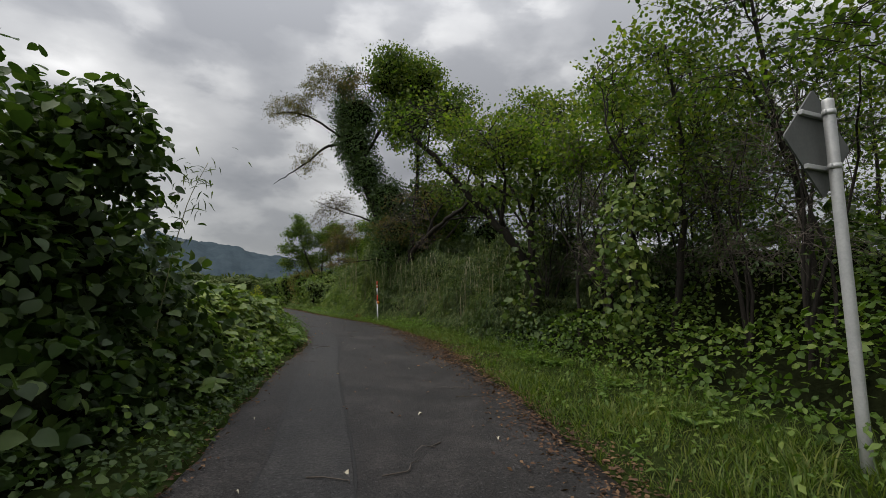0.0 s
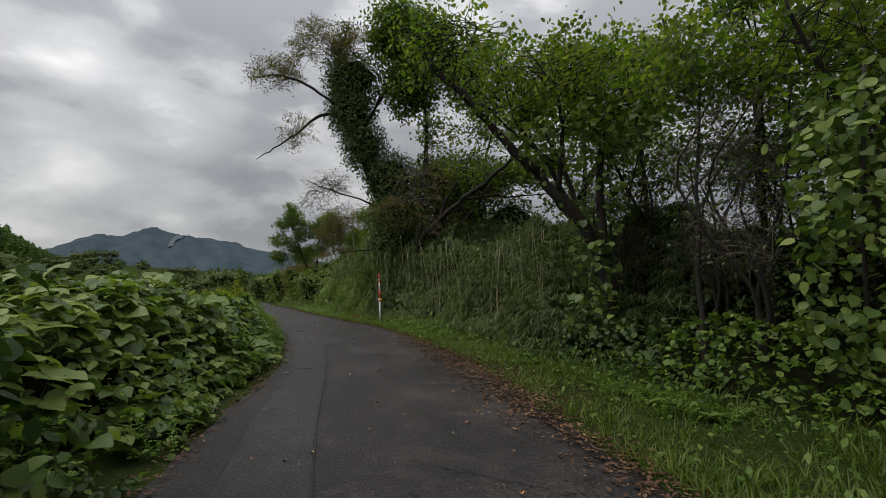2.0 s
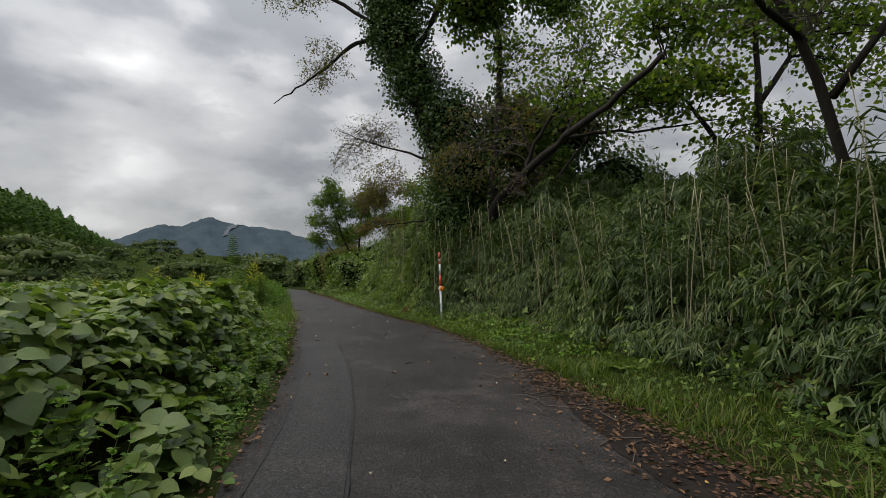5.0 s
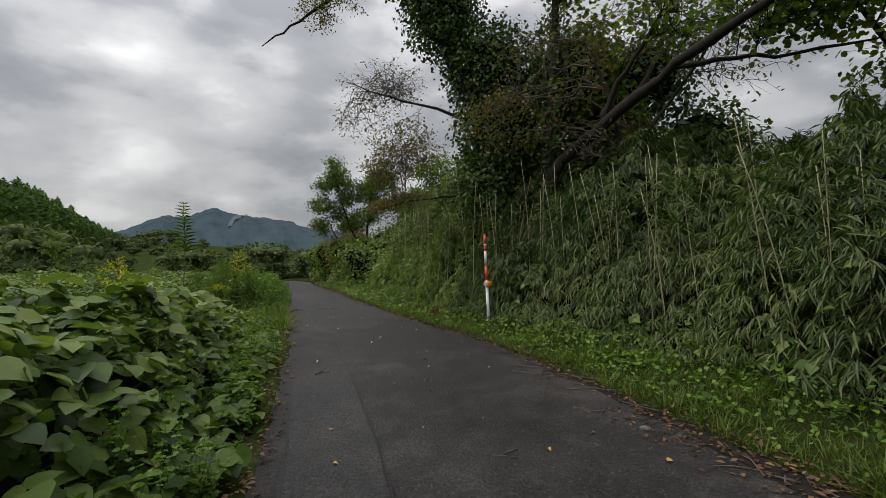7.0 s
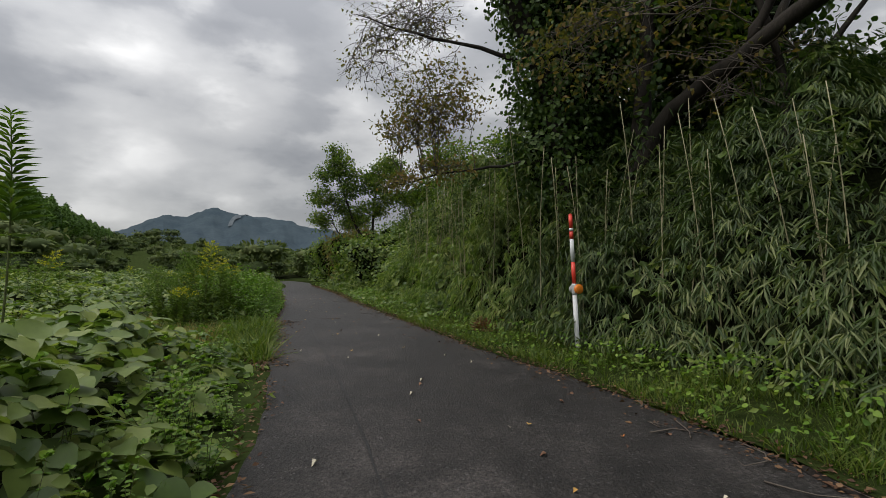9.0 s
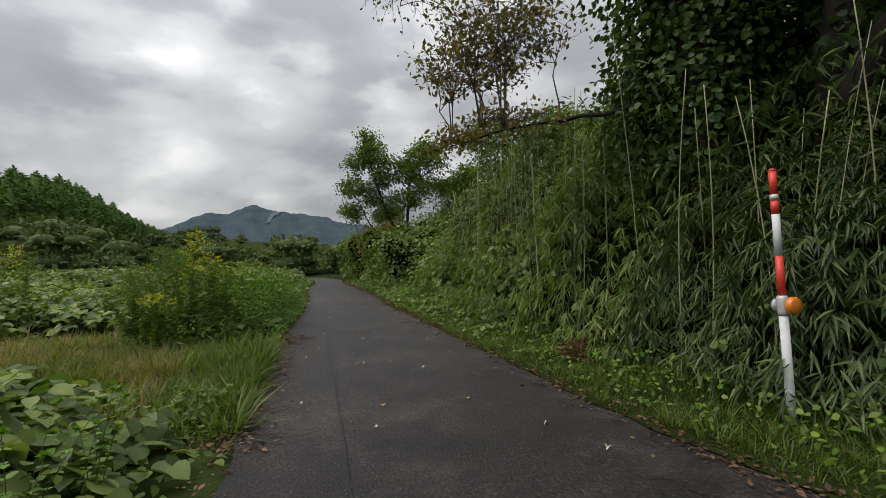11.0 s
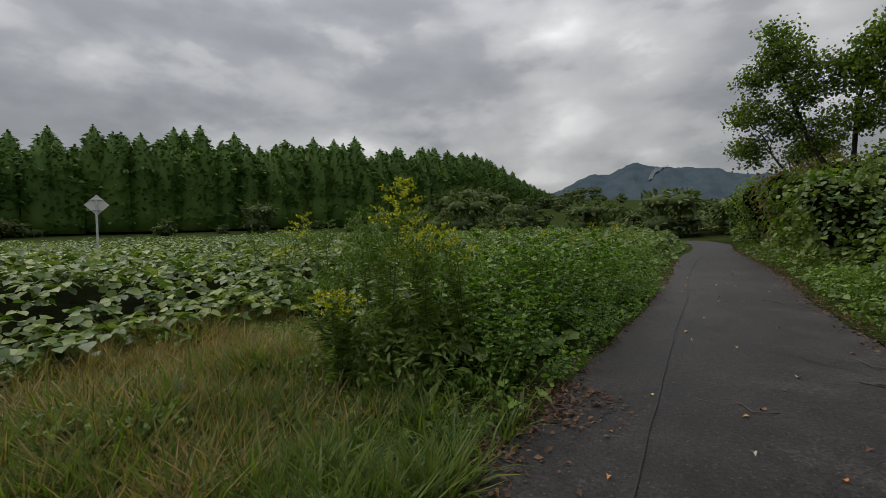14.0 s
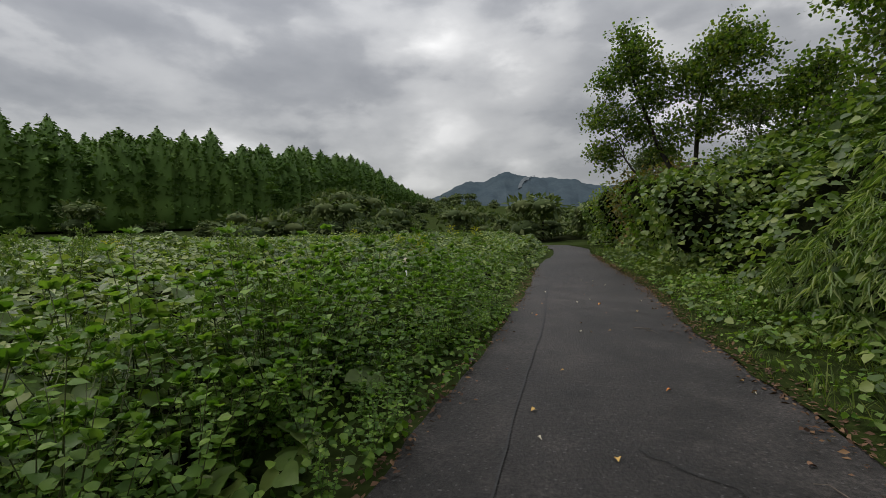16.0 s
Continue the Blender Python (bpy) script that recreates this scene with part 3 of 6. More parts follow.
def heap(root, blobs, mat, shape, size, droop=0.5, core=0.6, face=0.6):
    """Dense foliage heaped over branches: lumpy masses of leaves round a core painted near-black as shade."""
    p, inner = Pile(), Pile()
    for centre, radii, count in blobs:
        c, s = np.array(centre, float), np.array(radii, float)
        d = rand_dir(count)
        lump = 1 + 0.20 * wave(d[:, 0] * 3 + c[0], d[:, 2] * 3 + d[:, 1] * 2, 0.6, c[1]) + 0.12 * wave(d[:, 0] * 3 + d[:, 1] * 3, d[:, 2] * 3, 0.25, c[0]) + 0.07 * rng.normal(size=count)
        pos = c + d * s * (lump * (1 - 0.42 * rng.uniform(size=count) ** 1.6))[:, None]
        normal = unit(d * face + [0, 0, 1.15 - 0.8 * face] + 0.42 * rng.normal(size=(count, 3)))
        along = rng.normal(0, 0.7, (count, 3)) + d * 0.3 - [0, 0, droop]
        p.add(*scatter(pos, along, normal, rng.uniform(size[0], size[1], count), shape))
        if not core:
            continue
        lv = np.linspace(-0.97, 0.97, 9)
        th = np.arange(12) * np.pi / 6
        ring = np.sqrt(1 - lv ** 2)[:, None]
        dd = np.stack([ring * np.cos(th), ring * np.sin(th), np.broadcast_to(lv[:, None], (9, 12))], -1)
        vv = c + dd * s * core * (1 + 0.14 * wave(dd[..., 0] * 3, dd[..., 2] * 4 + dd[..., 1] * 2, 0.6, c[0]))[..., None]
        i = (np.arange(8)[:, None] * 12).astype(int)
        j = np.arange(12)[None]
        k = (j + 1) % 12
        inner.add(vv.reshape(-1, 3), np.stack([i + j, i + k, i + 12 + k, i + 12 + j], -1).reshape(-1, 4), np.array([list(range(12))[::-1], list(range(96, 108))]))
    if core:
        tagged(part("shaded_core", inner, SHADED_STEMS, root, "stem mass inside, painted near-black as shade"), kind="stuff")
    return tagged(part("foliage", p, mat, root), kind="stuff")


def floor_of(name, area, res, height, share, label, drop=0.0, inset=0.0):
    """The stem mass under the leaves, painted near-black as the shade there."""
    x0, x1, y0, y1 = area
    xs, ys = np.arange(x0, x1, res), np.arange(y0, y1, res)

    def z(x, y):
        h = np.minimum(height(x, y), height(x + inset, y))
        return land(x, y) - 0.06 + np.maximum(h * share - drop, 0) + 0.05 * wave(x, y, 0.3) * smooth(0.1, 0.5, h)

    return Pile().add(*sheet(xs, ys, z)).obj(name, SHADED_STEMS, label=label, category="undergrowth", kind="stuff")


def grass(name, label, count, place, size, mat, lean=0.5, width=1.0):
    """Blades at the places that place(n) gives as x, y."""
    cx, cy = place(count // 8)
    cx, cy = cx.repeat(8), cy.repeat(8)
    m = len(cx)
    a = rng.uniform(0, 2 * np.pi, m)
    r = np.abs(rng.normal(0, 0.03, m)) + 0.005
    x, y = cx + r * np.cos(a), cy + r * np.sin(a)
    pos = np.stack([x, y, land(x, y) - 0.02], -1)
    tilt = np.abs(rng.normal(0, lean, m))
    up = unit(np.stack([tilt * np.cos(a), tilt * np.sin(a), np.ones(m)], -1) + rng.normal(0, 0.12, (m, 3)))
    out = unit(np.stack([-np.cos(a), -np.sin(a), 0.5 + 0 * a], -1) + rng.normal(0, 0.3, (m, 3)))
    s = rng.uniform(size[0], size[1], m) * (0.8 + 0.4 * wave(cx, cy, 0.5, 3) + rng.normal(0, 0.15, m // 8).repeat(8))
    thick = GRASS_BLADE[0] * [width, 1, 1]
    return Pile().add(*scatter(pos, up, out, s, (thick, *GRASS_BLADE[1:]))).obj(name, mat, label=label, category="grass", kind="stuff")


def bend(points, per=4):
    """More points along a line, rounded."""
    p = np.asarray(points, float)
    u = np.arange(len(p))
    w = np.linspace(0, len(p) - 1, (len(p) - 1) * per + 1)
    q = np.stack([np.interp(w, u, p[:, i]) for i in range(3)], -1)
    for _ in range(2):
        q[1:-1] = (q[:-2] + 2 * q[1:-1] + q[2:]) / 4
    return q


def grow(root, limbs, blobs, leaf, shape, size, twig_mat=BARK, spread=0.22, ivy=None, droop=0.25, sides=7, twig=0.012):
    """Trunk, limbs, twigs and leaves of one tree. limbs: (name, points, thick end, thin end); blobs: (centre, radii, twigs, leaves a twig)."""
    bones = []
    for i, (nm, pts, r0, r1) in enumerate(limbs):
        line = bend(pts)
        line[1:] += rng.normal(0, 0.35 * r1 + 0.01, (len(line) - 1, 3))
        rad = np.linspace(r0, r1, len(line)) * (1 + 0.08 * rng.normal(size=len(line)))
        rad[0] *= 1.25 if nm == "trunk" else 1.0
        part(nm, Pile().add(*tube(line, rad, sides)), BARK, root)
        bones.append(np.concatenate([line, r0 * np.ones((len(line), 1))], 1))
    bone = np.concatenate(bones)[:, :3]
    lines, rads, spots = [], [], []
    k = 6
    for centre, radii, ntwig, nleaf in blobs:
        centre, radii = np.array(centre, float), np.array(radii, float)
        nmain = max(2, ntwig // 12)
        ends = centre + rand_dir(nmain) * radii * rng.uniform(0.35, 0.7, (nmain, 1))
        near = np.argmin(np.linalg.norm(bone[None] - ends[:, None] + [0, 0, 0.4], axis=-1), 1)
        start = bone[near]
        u = np.linspace(0, 1, k)[None, :, None]
        sag = np.linalg.norm(ends - start, axis=1)[:, None, None]
        main = start[:, None] * (1 - u) + ends[:, None] * u + np.array([0, 0, 0.14]) * sag * u * (1 - u) * 4 + 0.05 * sag * rng.normal(size=(nmain, k, 3)) * u * (1 - u) * 3
        lines.append(main)
        rads.append(np.linspace(1, 0.35, k)[None] * (0.012 + 0.008 * sag[:, 0]) * twig / 0.012)
        pick = rng.integers(0, nmain, ntwig)
        seg = rng.integers(k // 3, k, ntwig)
        frm = main[pick, seg]
        d = rand_dir(ntwig)
        tip = centre + d * radii * rng.uniform(0.55, 1.0, (ntwig, 1)) ** 0.6
        frm = np.where((np.linalg.norm(frm - tip, axis=1) > 1.1 * radii.max())[:, None], frm * 0.4 + tip * 0.6, frm)
        length = np.linalg.norm(tip - frm, axis=1)[:, None, None]
        tw = frm[:, None] * (1 - u) + tip[:, None] * u + 0.06 * length * rng.normal(size=(ntwig, k, 3)) * u
        tw[:, :, 2] += (0.12 * length * u * (1 - u) * 4)[:, :, 0]
        lines.append(tw)
        rads.append(np.linspace(1, 0.25, k)[None] * np.full((ntwig, 1), twig))
        if nleaf:
            nleaf = int(nleaf * 1.5)
            w = rng.uniform(0.35, 1.05, (ntwig, nleaf))
            at = np.clip(w * (k - 1), 0, k - 1.001)
            i0 = at.astype(int)
            f = (at - i0)[..., None]
            row = np.arange(ntwig)[:, None]
            p = tw[row, i0] * (1 - f) + tw[row, np.minimum(i0 + 1, k - 1)] * f + rng.normal(0, spread * 0.72, (ntwig, nleaf, 3)) * [1, 1, 0.6]
            spots.append(p.reshape(-1, 3))
    p = Pile()
    for a, b in zip(lines, rads):
        p.add(*tubes(a, np.broadcast_to(b, a.shape[:2])))
    tagged(part("branch_mass", p, twig_mat, root), kind="stuff")
    if spots:
        pos = np.concatenate(spots)
        m = len(pos)
        normal = unit(np.array([0, 0, 0.8]) + 0.6 * rng.normal(size=(m, 3)))
        along = rand_dir(m) + np.array([0, 0, -droop])
        tagged(part("crown", Pile().add(*scatter(pos, along, normal, rng.uniform(size[0] * 0.85, size[1] * 0.9, m), shape)), leaf, root), kind="stuff")
    if ivy:
        count, reach, mat, isize = ivy
        trunk = bones[0][:, :3]
        thick = trunk[rng.integers(0, len(trunk), count)]
        d = unit(rand_dir(count) * [1, 1, 0.35])
        lump = 0.65 + 0.45 * wave(thick[:, 2] * 1.0, d[:, 0] * 1.5, 0.8, 2)
        pos = thick + d * (reach * lump * rng.uniform(0.5, 1.0, count))[:, None] + rng.normal(0, 0.12, (count, 3))
        normal = unit(d + 0.5 * rng.normal(size=(count, 3)) + [0, 0, 0.3])
        along = rng.normal(0, 0.5, (count, 3)) + [0, 0, -0.8]
        tagged(part("ivy", Pile().add(*scatter(pos, along, normal, rng.uniform(isize[0], isize[1], count), BROAD)), mat, root, "dark ivy leaves round the trunk"), kind="stuff")


# ---- beside the lane, on its open side: kudzu field, draped bush, clearing ----
BANK_Y = [-12, 0, 2, 3.6, 4.4, 5.0, 5.6, 6.3, 8.0, 12, 16, 18.8, 20.2, 21.0, 23.2, 24.2, 27, 32, 45, 60]
BANK_H = [1.0, 1.0, 1.0, 1.0, 1.0, 1.08, 1.15, 1.22, 1.16, 0.98, 0.82, 0.56, 0.40, 0.22, 0.25, 0.58, 0.52, 0.60, 0.7, 0.8]


def field_height(x, y):
    """Height of the leaf mass on the open side of the lane."""
    d = left_x(y) - x - 0.10 - 0.14 * wave(y, x, 0.7) - 0.08 * wave(y, x, 0.25, 5)
    near = np.interp(y, BANK_Y, BANK_H)
    # the clearing ends some metres off the lane
    far = 0.80 + 0.14 * wave(x, y, 3.0, 2)
    u = smooth(3.5, 8.0, d)
    h = near * (1 - u) + far * u
    tall = smooth(2.2, 2.8, near)
    ram = smooth(0.25 + 0.10 * tall, 1.05 - 0.25 * tall, d) * 0.8 + 0.2 * smooth(-0.05, 0.25, d)
    lump = 1 + 0.20 * wave(x, y, 1.5, 6) + 0.20 * wave(x, y, 0.55, 1) + 0.13 * wave(x, y, 0.22, 4)
    return np.where(d > -0.1, h * ram * lump, 0) * smooth(-62, -52, x)


floor_of("undergrowth_field", (-62, 0, -10, 78), 0.36, field_height, 0.66, "stem mass under the kudzu field, painted near-black as shade", 0.28, 0.35)
near_field = lambda x, y: (left_x(y) - x < 6) & ((y > 4.4) | (left_x(y) - x > 3.2)) & (wave(x, y, 0.3, 11) > -0.62) & ~((y > 24) & (y < 28.4) & (left_x(y) - x < 1.1)) & ~((np.abs(y - 22) < 1.5) & (left_x(y) - x < 4.5))
three_leaved("kudzu_near", "broad green kudzu leaves beside the lane", 23000, (-24, -1, -1, 50), field_height, KUDZU, (0.085, 0.175), flop=0.27, keep_if=near_field, depth=0.5, shape=ROUND)
three_leaved("kudzu_edge", "light green kudzu leaves crowding the lane's edge", 3200, (-10, -2, 7, 20), field_height, KUDZU, (0.08, 0.15), flop=0.3, keep_if=lambda x, y: left_x(y) - x < 3.2, depth=0.15, shape=ROUND)
three_leaved("kudzu_field", "rolling field of green kudzu leaves", 15000, (-30, -6, 10, 46), field_height, KUDZU, (0.10, 0.17), flop=0.34, keep_if=lambda x, y: (left_x(y) - x > 4.6) & (left_x(y) - x < 14), depth=0.25, shape=BROAD)
three_leaved("kudzu_far", "wide field of green kudzu leaves", 16000, (-60, -8, -4, 76), field_height, KUDZU, (0.16, 0.25), keep_if=lambda x, y: (left_x(y) - x > 5.2) & ((left_x(y) - x > 12) | (y < 11) | (y > 44)), depth=0.2, shape=(KITE[0] * [1.5, 1, 1], KITE[1]))
bush = thing("kudzu_draped_bush", "tall bush draped in broad kudzu leaves, shade painted into their green", "bush")
# the last blob is out of view, added to keep light off the bush
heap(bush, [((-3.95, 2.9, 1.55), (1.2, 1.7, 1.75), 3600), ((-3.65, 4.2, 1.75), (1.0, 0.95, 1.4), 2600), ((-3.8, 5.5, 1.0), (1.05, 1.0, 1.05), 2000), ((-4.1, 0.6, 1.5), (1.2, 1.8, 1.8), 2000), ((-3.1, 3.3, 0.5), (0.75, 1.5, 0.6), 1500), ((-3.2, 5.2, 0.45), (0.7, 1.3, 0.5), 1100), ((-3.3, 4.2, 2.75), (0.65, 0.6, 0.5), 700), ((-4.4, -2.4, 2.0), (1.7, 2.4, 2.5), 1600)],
     KUDZU_SHADED, ROUND, (0.07, 0.14), 0.45, 0.5, 0.28)
herbs = lambda x, y: np.where((left_x(y) - x < 0.95), field_height(x, y) * 1.02 + 0.06, 0) * (np.abs(y - 22) > 1.6)
mound("low_herbs", "fresh green low herbs at the lane's edge", "herbs", 15000, (-16, -1, 3, 36), herbs, HERB, BROAD, (0.035, 0.08), 0.5, 0.25)


dim_herbs = lambda x, y: np.where((y < 6.5) & (left_x(y) - x > -0.02) & (left_x(y) - x < 1.3), 0.10 + 0.30 * smooth(0.1, 1.0, left_x(y) - x) * (1 + 0.4 * wave(x, y, 0.3, 2)), 0)
mound("foot_herbs", "small-leaved herbs at the foot of the bush, shade painted into their green", "herbs", 7000, (-4.5, -1, -1, 6.5), dim_herbs, KUDZU_SHADED, BROAD, (0.03, 0.075), 0.5, 0.16)


def herb_plant(height, seed, mat, stems=5, leaf=(0.035, 0.07)):
    """A bushy herb: a few stems with leaves in crossed pairs up to the tip."""
    r = np.random.default_rng(seed)
    root = thing("herb_plant", "bushy fresh green herb with paired leaves", "herb", "herbs along the lane")
    stem, p = Pile(), Pile()
    for s in range(stems):
        lean = r.normal(0, 0.28, 2)
        h = height * r.uniform(0.65, 1.1)
        u = np.linspace(0, 1, 4)
        line = np.stack([lean[0] * h * u ** 1.3 + r.normal(0, 0.03), lean[1] * h * u ** 1.3 + r.normal(0, 0.03), h * u - 0.02], -1)
        stem.add(*tube(line, np.linspace(0.004, 0.0015, 4), 3))
        k = 9
        w = np.linspace(0.15, 1.0, k).repeat(2)
        pos = np.stack([np.interp(w, u, line[:, a]) for a in range(3)], -1)
        th = np.arange(2 * k) * np.pi + np.arange(k).repeat(2) * 1.57 + s + r.normal(0, 0.2, 2 * k)
        d = np.stack([np.cos(th), np.sin(th), r.uniform(-0.25, 0.5, 2 * k)], -1)
        p.add(*scatter(pos, d, np.array([0, 0, 1.0]) + r.normal(0, 0.25, (2 * k, 3)), r.uniform(leaf[0], leaf[1], 2 * k) * (1.25 - 0.6 * w), BROAD))
        m = 8
        th = r.uniform(0, 6.28, m)
        p.add(*scatter(np.repeat(line[-1:], m, 0), np.stack([np.cos(th), np.sin(th), r.uniform(0.2, 1.2, m)], -1), rand_dir(m) + [0, 0, 1], r.uniform(leaf[0], leaf[1], m) * 0.7, BROAD))
    part("stem", stem, STEM, root)
    tagged(part("foliage", p, mat, root), kind="stuff")
    return root


def fern(seed):
    """A fern: arching fronds lined with leaflets."""
    r = np.random.default_rng(seed)
    root = thing("fern", "green fern with arching fronds at the thicket's foot", "fern", "ferns along the thicket")
    for f in range(7):
        a = f * 0.9 + r.uniform(-0.2, 0.2)
        ln = r.uniform(0.28, 0.48)
        u = np.linspace(0, 1, 9)
        line = np.stack([np.cos(a) * ln * u, np.sin(a) * ln * u, ln * (0.75 * u - 0.6 * u ** 2.2)], -1)
        p = Pile().add(*tube(line, np.linspace(0.003, 0.001, 9), 3))
        k = 15
        w = np.linspace(0.12, 0.98, k).repeat(2)
        pos = np.stack([np.interp(w, u, line[:, i]) for i in range(3)], -1)
        side = np.where(np.arange(2 * k) % 2, 1.0, -1.0)
        d = np.stack([np.cos(a) * 0.35 - np.sin(a) * side, np.sin(a) * 0.35 + np.cos(a) * side, -0.15 + 0 * side], -1)
        p.add(*scatter(pos, d, np.array([0, 0, 1.0]) + r.normal(0, 0.1, (2 * k, 3)), 0.11 * np.sin(np.clip(w * 1.1 + 0.25, 0, 1) * np.pi) ** 0.8 + 0.012, (KITE[0] * [0.6, 1, 1], KITE[1])))
        part("frond", p, HERB, root)
    return root


def spread(kinds, spots):
    """Plants copies of some kinds at x, y, scale."""
    for i, (x, y, s) in enumerate(spots):
        k = i % len(kinds)
        m = pose(float(x), float(y), float(land(x, y)) - 0.01, 0, 0, i * 77.0) @ Matrix.Scale(float(s), 4)
        if i < len(kinds):
            kinds[k].matrix_basis = m
        else:
            c = copy_thing(kinds[k], m)
            c.scale = m.to_scale()


herb_floor = lambda x, y: np.where((y > 23.6) & (y < 30) & (left_x(y) - x > -0.02) & (left_x(y) - x < 1.8), 0.07 + 0.14 * smooth(0, 0.5, left_x(y) - x) + 0.05 * wave(x, y, 0.3), 0)
mound("creeping_herbs", "low creeping herbs under the taller plants", "herbs", 8000, (-13, -7, 23, 31), herb_floor, MINT, BROAD, (0.03, 0.065), 0.5, 0.06)
rh = np.random.default_rng(31)
spots = []
for i in range(240):
    if i < 140:
        y, d = rh.uniform(23.9, 30), rh.uniform(0.08, 1.9)
        s = 0.55 + 0.85 * min(1, d / 0.9)
    elif i < 205:
        y, d = rh.uniform(6, 19.5), rh.uniform(0.05, 0.8)
        s = 0.45 + 0.6 * d
    else:
        y, d = rh.uniform(30, 40), rh.uniform(0.1, 1.5)
        s = 0.5 + 0.5 * d
    spots.append((left_x(y) - d, y, s * rh.uniform(0.8, 1.15)))
for i in range(58):
    y = rh.uniform(3, 36)
    spots.append((right_x(y) + rh.uniform(0.75, 1.7), y, rh.uniform(0.3, 0.6)))
spread([herb_plant(0.55 + 0.04 * k, 60 + k, MINT, 5 + k % 3) for k in range(7)], spots)
spread([fern(80 + k) for k in range(4)], [(right_x(y) + np.interp(y, [-12, 3, 8, 12, 24, 60], [1.6, 1.6, 1.4, 1.2, 1.1, 1.0]) + rh.uniform(-0.25, 0.1), y, rh.uniform(0.8, 1.3)) for y in np.sort(rh.uniform(4, 34, 34))])


def clearing(n):
    y = rng.normal(22.0, 0.75, n * 2)
    x = left_x(y) - rng.uniform(0.02, 5.2, n * 2)
    ok = np.abs(y - 22) < 1.9
    return x[ok][:n], y[ok][:n]


grass("clearing_grass", "knee-high green grass in a small clearing", 13000, lambda n: (lambda x, y: (left_x(y) - (left_x(y) - x) ** 1.5 / 3.4, y))(*clearing(n)), (0.12, 0.36), GRASS, 0.85, 1.0)
grass("clearing_dry_grass", "dry yellow-brown grass in a small clearing", 30000, lambda n: tuple(a + b for a, b in zip(clearing(n), (-0.8, -0.1))), (0.12, 0.36), DRY_GRASS, 0.95, 0.8)

clear_herb = lambda x, y: np.where((np.abs(y - 22) < 1.7) & (left_x(y) - x > 0.1) & (left_x(y) - x < 5.5), 0.07 + 0.14 * smooth(0.2, 0.8, wave(x, y, 0.5, 9)) , 0)
mound("clearing_weeds", "small leafy weeds among the clearing's grass", "weeds", 12000, (-14, -6, 20, 24), clear_herb, HERB, KITE, (0.03, 0.08), 0.5, 0.08)

tufts = lambda n: (lambda c, i: (c[0][i] + rng.normal(0, 0.09, n), c[1][i] + rng.normal(0, 0.09, n)))(clearing(60), rng.integers(0, 60, n))
grass("clearing_tufts", "tall pale grass tufts in a small clearing", 6000, tufts, (0.16, 0.34), GRASS, 0.55, 0.8)

# single kudzu leaves nearest the lane, each on its stalk
runner = thing("kudzu_runner", "kudzu runners with broad three-part leaves beside the asphalt", "kudzu")
leaf_kinds = []
for k in range(4):
    p = Pile()
    for turn, ahead in ((0.0, 0.35), (1.75, 0.0), (-1.75, 0.0)):
        d = np.array([[math.sin(turn), math.cos(turn), -0.2 + 0.1 * k]])
        p.add(*scatter(np.array([[0, ahead * 0.8, 0.5]]), d, np.array([[0.1 * (k - 1.5), 0.15, 1.0]]), 1.0 if ahead else 0.88, ROUND))
    p.add(*tube([(0, -0.5, -0.6), (0, -0.2, 0.1), (0, 0, 0.5)], [0.012, 0.012, 0.01], 3))
    leaf_kinds.append(p.mesh("leaf", KUDZU))
rl = np.random.default_rng(5)
for i in range(300):
    y = rl.uniform(5, 20) if i < 210 else rl.uniform(24.4, 30)
    x = float(left_x(y)) - rl.uniform(0.25, 1.9)
    ob = new("leaf", leaf_kinds[i % 4])
    ob.parent = runner
    ob.matrix_world = pose(x, y, float(land(x, y) + field_height(np.array(x), np.array(y))) - 0.02, rl.normal(0, 14), rl.normal(12, 14), rl.uniform(0, 360)) @ Matrix.Scale(rl.uniform(0.10, 0.17), 4)

# ---- the wooded side of the lane ----
WOOD_Y = [-12, 3, 7.5, 9.5, 12, 14, 16, 20, 24, 26, 30, 36, 44, 60]
WOOD_FRONT = [1.7, 1.8, 1.8, 1.25, 1.2, 1.35, 1.4, 1.25, 0.8, 0.85, 1.0, 1.2, 1.2, 1.2]
WOOD_H = [2.3, 2.3, 2.3, 2.1, 2.0, 2.3, 2.5, 2.6, 3.3, 3.5, 3.3, 2.5, 2.3, 2.3]


def wood_height(x, y):
    d = x - right_x(y) - np.interp(y, WOOD_Y, WOOD_FRONT) + 0.25 * wave(y, x, 0.7, 3)
    open_wood = 1 - smooth(11.5, 13.5, y)
    h = np.interp(y, WOOD_Y, WOOD_H) * ((0.55 + 0.45 * smooth(0.4, 2.6, d)) * (1 - open_wood) + (0.36 + 0.74 * smooth(1.8, 4.5, d)) * open_wood)
    return np.where(d > -0.05, h * smooth(-0.1, 0.85, d) * (1 + 0.26 * wave(x, y, 1.3, 8) + 0.18 * wave(x, y, 0.5, 5) + 0.08 * wave(x, y, 0.23, 2)), 0) * (1 - smooth(11, 15, d))


floor_of("undergrowth_wood", (-24, 18, -10, 60), 0.28, wood_height, 0.92, "interior of the roadside thicket, painted near-black as shade", 0.32, -0.5)
brush = lambda x, y: wood_height(x, y) * (y < 14.5)
# the wood's shade is put into this brush's colour; green_brush stays lighter
mound("brush_leaves", "broad-leaved brush under the trees, shade painted into its green", "brush", 13000, (-1.5, 9, 8.5, 14.5), lambda x, y: brush(x, y) * (y > 9 + 0.5 * wave(x, y, 0.7)), KUDZU_SHADED, BROAD, (0.05, 0.11), 0.6, 0.8)
